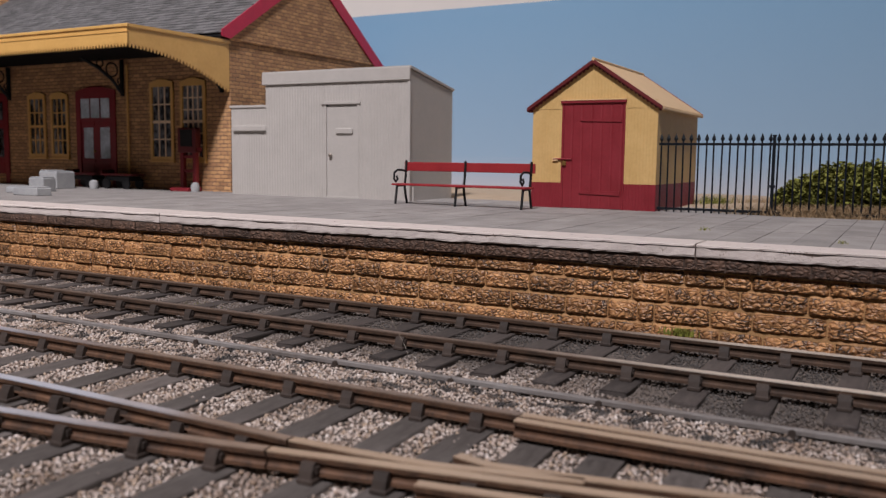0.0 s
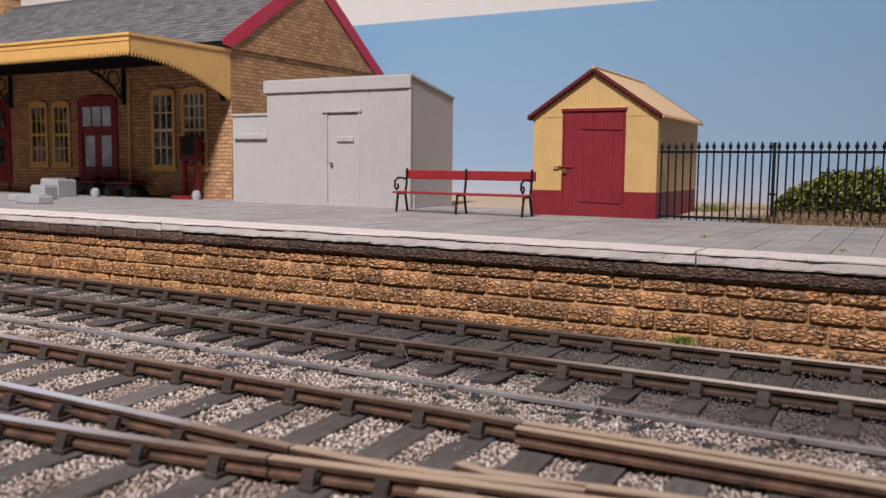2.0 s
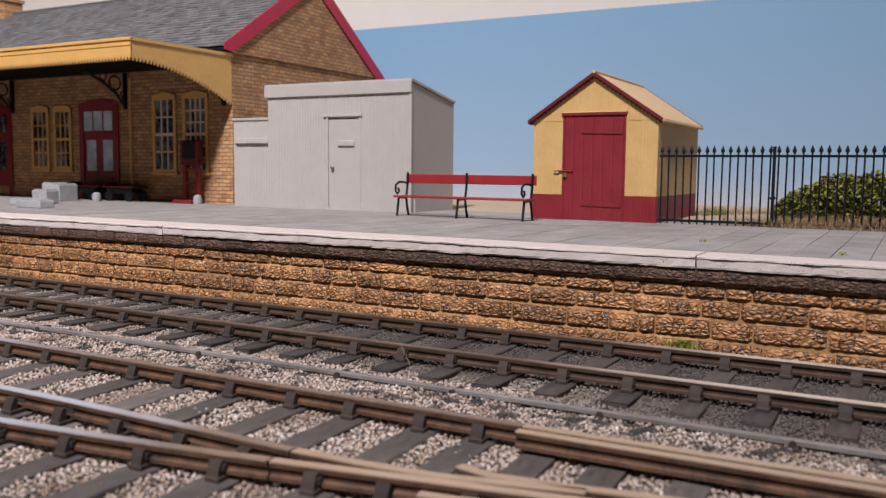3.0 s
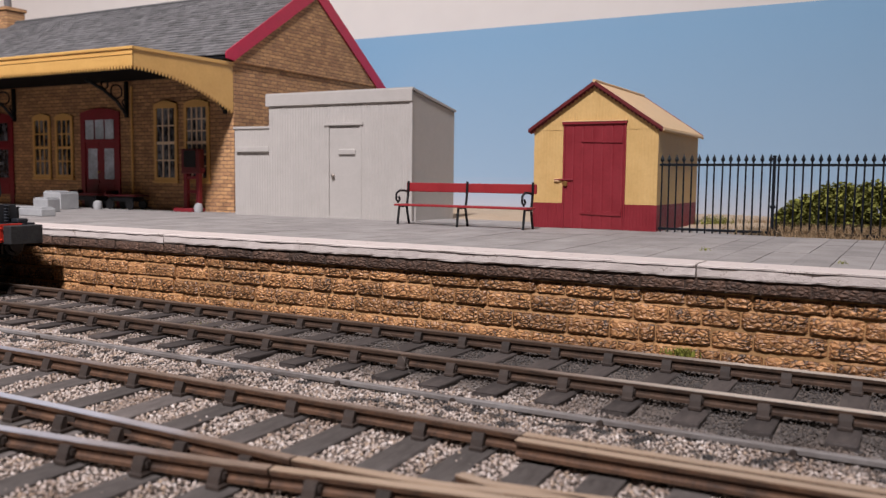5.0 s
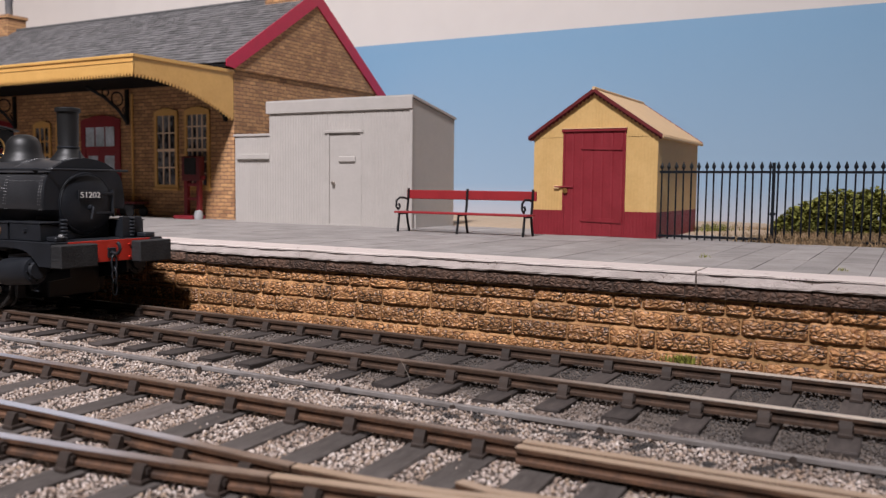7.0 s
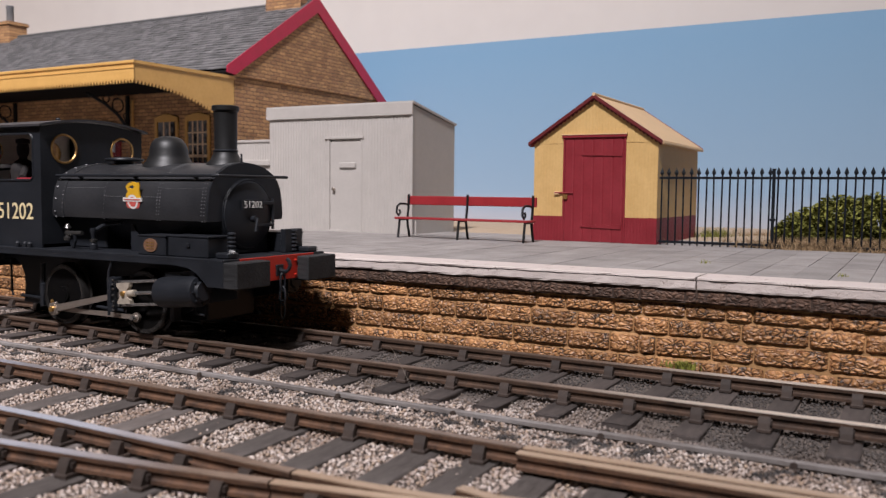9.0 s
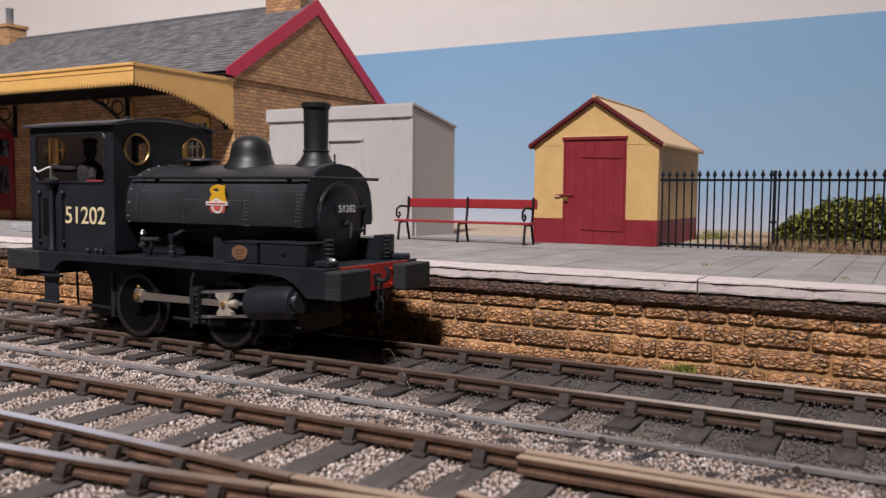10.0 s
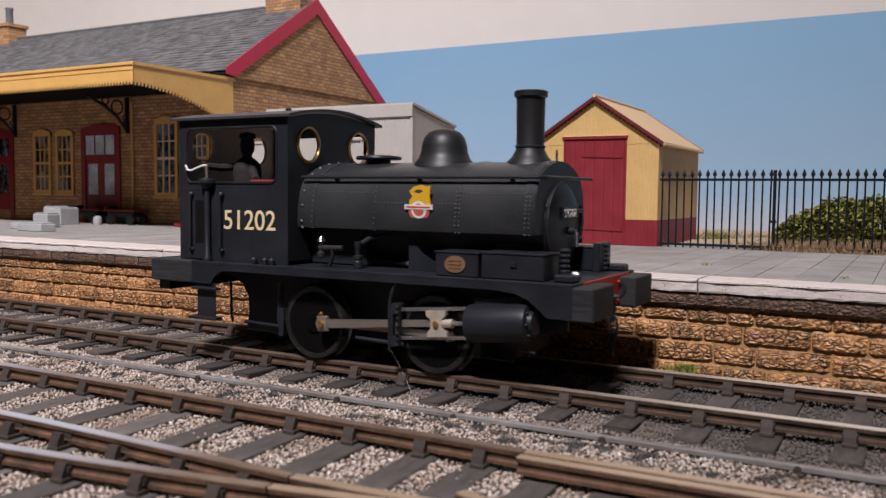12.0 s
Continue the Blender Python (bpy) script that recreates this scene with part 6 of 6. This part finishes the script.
            part("tank_stay", prism([(27.6, 25.9), (40, 25.9), (40, 27.4), (35, 28.6), (31.4, 30.6), (28.6, 34.6), (27.6, 34.6)], "y", -14, -13.3), K, t)
        for i in range(6):
            part("spring_coil", lathe([(.9, 0), (1.35, .4), (1.35, .7), (.9, 1.1)], (71.6, s * 14.5, 26.0 + i * 1.25), 12), K, t, smooth=True)
        part("lamp_bracket", box(71.5, 76.5, *sorted((s * 21.4, s * 16.4)), 25.8, 27.6, .4), K, t)
        if s < 0:
            part("lamp_lens", lathe([(.01, 77.1), (.5, 76.9), (.75, 76.3), (.75, 75.4)], (0, s * 19, 27.7), 12, "x"), M["lamp_silver"], t, "silvery lamp bracket end", smooth=True)
    part("splash_front", box(70, 72, 10, 19, 25.8, 33.5, .2), K, t)
    inj = part("injector", rod((1.5, -18.5, 31.0), (9.5, -18.5, 31.2), .75), M["steel_dark"], t, "dull steel injector")
    part("valve_body", lathe([(1.2, 28.6), (1.4, 29.6), (.7, 30.2), (.7, 32.4), (1.3, 32.8), (.5, 34.2)], (2.2, -18.5, 0), 12), M["steel_dark"], inj, smooth=True)
    part("valve_pipe", tube([(6, -18.5, 31), (6, -18.5, 28.6), (5, -18.5, 26.2)], .6, 8), K, inj)
    clk = part("clack_valve", lathe([(1.3, 26), (1.3, 27.6), (.8, 28.2), (.8, 31), (1.1, 31.6), (1.1, 33)], (13.8, -17.5, 0), 12), K, t, smooth=True)
    part("clack_cap", lathe([(1.2, 28.4), (1.4, 29.2), (.6, 29.6)], (13.8, -17.5, 0), 12), M["steel_dark"], clk, smooth=True)
    part("delivery_pipe", tube([(13.8, -17.5, 32), (16, -15, 34), (22, -13, 35)], .7, 8), K, t, smooth=True)
    for x in (-18, -14, -11.5):
        part("oil_pot", lathe([(.8, 25.8), (.9, 27.2), (.4, 27.8)], (x, -23, 0), 10), K, t, smooth=True)
    # motion gear that stays with the frame
    slope = math.degrees(math.atan(0.085))
    for s in (-1, 1):
        cyl = part("cylinder", lathe([(3.2, 50.2), (4.6, 50.4), (4.75, 51.2), (4.75, 65.2), (4.5, 66.2), (3.2, 66.6), (2.8, 67.6), (.01, 67.7)], (0, 0, 0), 28, "x"), K, t, smooth=True)
        cyl.matrix_basis = pose(0, s * 21.6 * MM, WHEEL_Z * MM, 0, -slope, 0)
        part("steam_chest", box(51.5, 65, *sorted((0, -s * 7)), -1, 6.5, .4), K, cyl)
        for z in (-3.65, 3.65):
            part("slide_bar", box(29.6, 51, -.55, .55, z - .45, z + .45, .1), M["steel_bright"], cyl, "bright slide bar")
        for a in range(8):
            part("cover_bolt", lathe([(.35, 66.5), (.35, 67.1)], (0, 3.7 * math.cos(a * .785), 3.7 * math.sin(a * .785)), 6, "x"), K, cyl)
        part("drain_cock", tube([(63, 0, -4.6), (63.5, 0, -6.6), (67, 0, -7.2)], .35, 6), K, cyl)
        br = part("motion_bracket", plate(rounded(28.0, 30.6, 7.0, 18.2, .9), [rounded(28.7, 29.9, 9.6, 15.4, .4)], "y", s * 23.4, s * 22.3), K, t)
        part("bracket_stay", tube([(27.6, s * 23.2, 5.8), (27.5, s * 23.2, 17.0), (27.9, s * 23.2, 20.2), (28.6, s * 23.0, 22.0), (28.8, s * 22.6, 24.9)], .42, 6), K, br)
        part("bracket_arm", box(28.4, 30.2, *sorted((s * 22.4, s * 13)), 16.6, 18.0, .2), K, br)
        for z in (7.6, 8.9, 10.4, 12.4, 14.4, 15.9, 17.3):
            part("bracket_bolt", lathe([(.38, s * 23.3), (.38, s * 23.9), (.2, s * 24.1)], (30.2, 0, z), 6, "y"), M["steel_dark"], br)
        # steps, brakes, guard irons
        st = part("footstep", box(-39.4, -32.4, *sorted((s * 23.4, s * 22.9)), 9.6, 19.6, .1), K, t)
        part("tread", box(-41, -30.4, *sorted((s * 25.6, s * 22.4)), 9.0, 9.8, .15), K, st)
        part("tread", box(-40.4, -30.8, *sorted((s * 25.0, s * 22.4)), 17.6, 18.3, .15), K, st)
        part("brake_hanger", tube([(-13.6, s * 16.6, 20), (-14, s * 16.6, 10), (-13, s * 16.6, 5)], .8, 6), K, t)
        part("brake_block", prism([(-12.9, 5), (-11.4, 5.4), (-11.0, 10), (-11.4, 13), (-13, 13.2)], "y", *sorted((s * 18.4, s * 15.4))), K, t)
        part("brake_rod", rod((-30, s * 13.4, 7.4), (58, s * 13.4, 4.6), .6), K, t)
        part("brake_block", prism([(51.2, 5), (49.8, 5.4), (49.4, 10), (49.8, 13), (51.4, 13.2)], "y", *sorted((s * 18.4, s * 15.4))), K, t)
    part("drawbar_pipe", tube([(-35, -14, 20), (-34.8, -14, 9), (-34.2, -14, 7)], .4, 6), K, t)
    return t


def wheel(parent, x, y):
    """A cast wheel with tyre, flange, boss and crank pin; turns about its own axle."""
    s = 1 if y > 0 else -1
    w = part("wheel", lathe([(8.7, -1.3), (8.4, -.5), (3.0, -.7), (2.6, -1.9), (.01, -1.9), (.01, 1.2), (8.6, 1.2)][::-1], (0, 0, 0), 36, "y"), M["wheel_black"], parent, smooth=True)
    if s > 0:
        w.data.transform(Matrix.Rotation(math.pi, 4, "Z"))
    part("tyre", lathe([(8.6, -1.5 * -s), (WHEEL_R - .15, -1.55 * -s), (WHEEL_R, -1.2 * -s), (WHEEL_R, .9 * -s), (WHEEL_R + .75, 1.2 * -s), (WHEEL_R + .6, 1.7 * -s), (8.6, 1.6 * -s)], (0, 0, 0), 40, "y", True), M["tyre_steel"], w, "bright-edged tyre", smooth=True)
    for i in range(3):
        a = radians(60 + 120 * i)
        # A black disc flush with the face imitates a shaded lightening hole.
        part("recess_shade", lathe([(1.5, s * .45), (1.5, s * .62), (1.2, s * .66)], (5.6 * math.cos(a), 0, 5.6 * math.sin(a)), 16, "y"), M["shade_dark"], w)
    if s < 0:
        part("tyre_edge", tube([(9.75 * math.cos(a * math.pi / 20), -1.6, 9.75 * math.sin(a * math.pi / 20)) for a in range(41)], .14, 8), M["tyre_steel"], w, "thin worn tyre edge")
    part("crank_boss", prism([(-1.4, -1.8), (5.6, -1.5), (6.6, 0), (5.6, 1.5), (-1.4, 1.8)], "y", *sorted((s * .6, s * 2.0))), M["wheel_black"], w)
    part("crank_pin", rod((THROW, s * 1.8, 0), (THROW, s * 5.2, 0), .75, n=12), M["steel_bright"], w)
    part("axle", rod((0, 0, 0), (0, -s * 16.8, 0), 1.3, n=12), M["wheel_black"], w)
    return w


def side_rods(t):
    """Coupling rod, connecting rod and crosshead of the near side."""
    bm = prism([(-1, -.75), (BASE + 1, -.75), (BASE + 1, .75), (-1, .75)], "y", -.35, .35)
    for x in (0, BASE):
        lathe_into(bm, [(1.55, -.6), (1.55, .5)], (x, 0, 0), 14, "y")
    cr = part("coupling_rod", bm, M["steel_rod"], t, "pale steel coupling rod")
    L = 36.2
    bm = prism([(1.2, -1.15), (L - 1.0, -.8), (L - 1.0, .8), (1.2, 1.15)], "y", -.45, .45)
    lathe_into(bm, [(1.9, -.7), (1.9, .6)], (0, 0, 0), 16, "y")
    box_into(bm, -1.7, 1.9, -.6, .6, -2.1, 2.1, .3)
    cn = part("connecting_rod", bm, M["steel_rod"], t, "pale steel connecting rod")
    part("big_end_bolt", rod((0, -1.5, 0), (0, -.6, 0), .9, n=10), M["brass"], cn)
    part("oil_cup", lathe([(.5, 1.8), (.6, 2.8), (.2, 3.2)], (-.4, 0, 0), 10), M["brass"], cn)
    ch = part("crosshead", plate([(-2.8, -3.3), (2.8, -3.3), (2.8, -2.2), (1.7, -1.2), (1.7, 1.2), (2.8, 2.2), (2.8, 3.3), (-2.8, 3.3), (-2.8, 2.2), (-1.7, 1.2), (-1.7, -1.2), (-2.8, -2.2)], [], "y", -.9, .7), M["crosshead"], t, "cream nickel crosshead")
    part("gudgeon_pin", rod((0, -1.5, 0), (0, -.8, 0), .8, n=12), M["brass"], ch)
    part("piston_rod", rod((1.6, 0, 0), (14, 0, 0), .6, n=12), M["steel_bright"], ch)
    part("gland", rod((1.6, 0, 0), (4.4, 0, 0), 1.1, n=12), M["crosshead"], ch)
    return cr, cn, ch, L


def footplate_figure():
    """A small dark model figure, one plain shape."""
    bm = bmesh.new()
    lathe_into(bm, [(2.6, 27), (3.2, 38), (3.7, 46), (4.3, 52), (3.9, 54.2), (2.6, 55.6), (1.4, 56.4), (1.4, 57.2), (2.0, 58.2), (2.2, 60.2), (1.9, 61.8), (2.5, 62.0), (2.3, 63.4), (.01, 63.9)], (-30.5, -11.5, 0), 16)
    tube_into(bm, [(-34.6, -12, 53.0), (-32.5, -11.6, 54.4), (-28.5, -11.6, 54.4), (-26.4, -12, 53.0)], 1.5, 8)
    tube_into(bm, [(-33.5, -12.6, 53.6), (-36.8, -16, 53.2), (-38.4, -20.8, 53.6)], 1.1, 8)
    tube_into(bm, [(-27.4, -12.8, 53.6), (-23.6, -16.4, 50.4), (-20, -19.4, 49.4)], 1.2, 8)
    ob = new("model_figure", finish(bm, "model_figure", M["figure"], True))
    return tagged(ob, "small dark model figure standing in the engine's cab", "figurine")


loco = locomotive()
wheels = [wheel(loco, x, y) for x in (0, BASE) for y in (-17.2, 17.2)]
coupling_rod, connecting_rod, crosshead, ROD = side_rods(loco)
figure = footplate_figure()


# ---- movement ----
PATH = [(0.0, -444.5), (3.0, -332.5), (5.0, -257.3), (5.5, -238.6), (6.0, -219.9), (6.5, -201.6), (7.0, -182.7), (9.0, -106.3), (9.5, -88.0), (10.0, -69.8), (10.5, -50.3), (11.0, -31.6), (11.5, -13.5), (12.0, 0.0)]


def travel(t):
    """Millimetres from where the engine stands at the end, smooth from row to row."""
    ts, xs = [p[0] for p in PATH], [p[1] for p in PATH]
    v = np.gradient(xs, ts)
    i = min(max(int(np.searchsorted(ts, t, "right")) - 1, 0), len(ts) - 2)
    h = ts[i + 1] - ts[i]
    u = (t - ts[i]) / h
    return float(xs[i] * (1 - 3 * u * u + 2 * u ** 3) + xs[i + 1] * (3 * u * u - 2 * u ** 3) + v[i] * h * (u - 2 * u * u + u ** 3) + v[i + 1] * h * (u ** 3 - u * u))


def motions():
    start = -145.6
    tenths = [i / 10 for i in range(121)]
    body = [(t, pose((start + travel(t)) * MM, TRACK_Y * MM, 0)) for t in tenths]
    walk(loco, body)
    walk(figure, body)
    turn = lambda t: math.degrees(travel(t) / 10.05) - 5.0
    places = [(x, y) for x in (0, BASE) for y in (-17.2, 17.2)]
    for w, (x, y) in zip(wheels, places):
        lead = 0 if y < 0 else 90
        walk(w, [(t, pose(x * MM, y * MM, WHEEL_Z * MM, 0, turn(t) + lead, 0)) for t in tenths])
    rise = math.atan(0.085)
    coupling, connecting, sliding = [], [], []
    for t in tenths:
        a = -radians(turn(t))
        px, pz = THROW * math.cos(a), WHEEL_Z + THROW * math.sin(a)
        coupling.append((t, pose(px * MM, -20.2 * MM, pz * MM)))
        # the crosshead's place on its sloping line, one rod's length from the pin
        ux, uz = math.cos(rise), math.sin(rise)
        dx, dz = px, pz - WHEEL_Z
        along = dx * ux + dz * uz
        off = dz * ux - dx * uz
        s = along + math.sqrt(ROD * ROD - off * off)
        cx, cz = s * ux, WHEEL_Z + s * uz
        connecting.append((t, pose(px * MM, -21.4 * MM, pz * MM, 0, -math.degrees(math.atan2(cz - pz, cx - px)), 0)))
        sliding.append((t, pose(cx * MM, -21.9 * MM, cz * MM, 0, -math.degrees(rise), 0)))
    walk(coupling_rod, coupling)
    walk(connecting_rod, connecting)
    walk(crosshead, sliding)


motions()
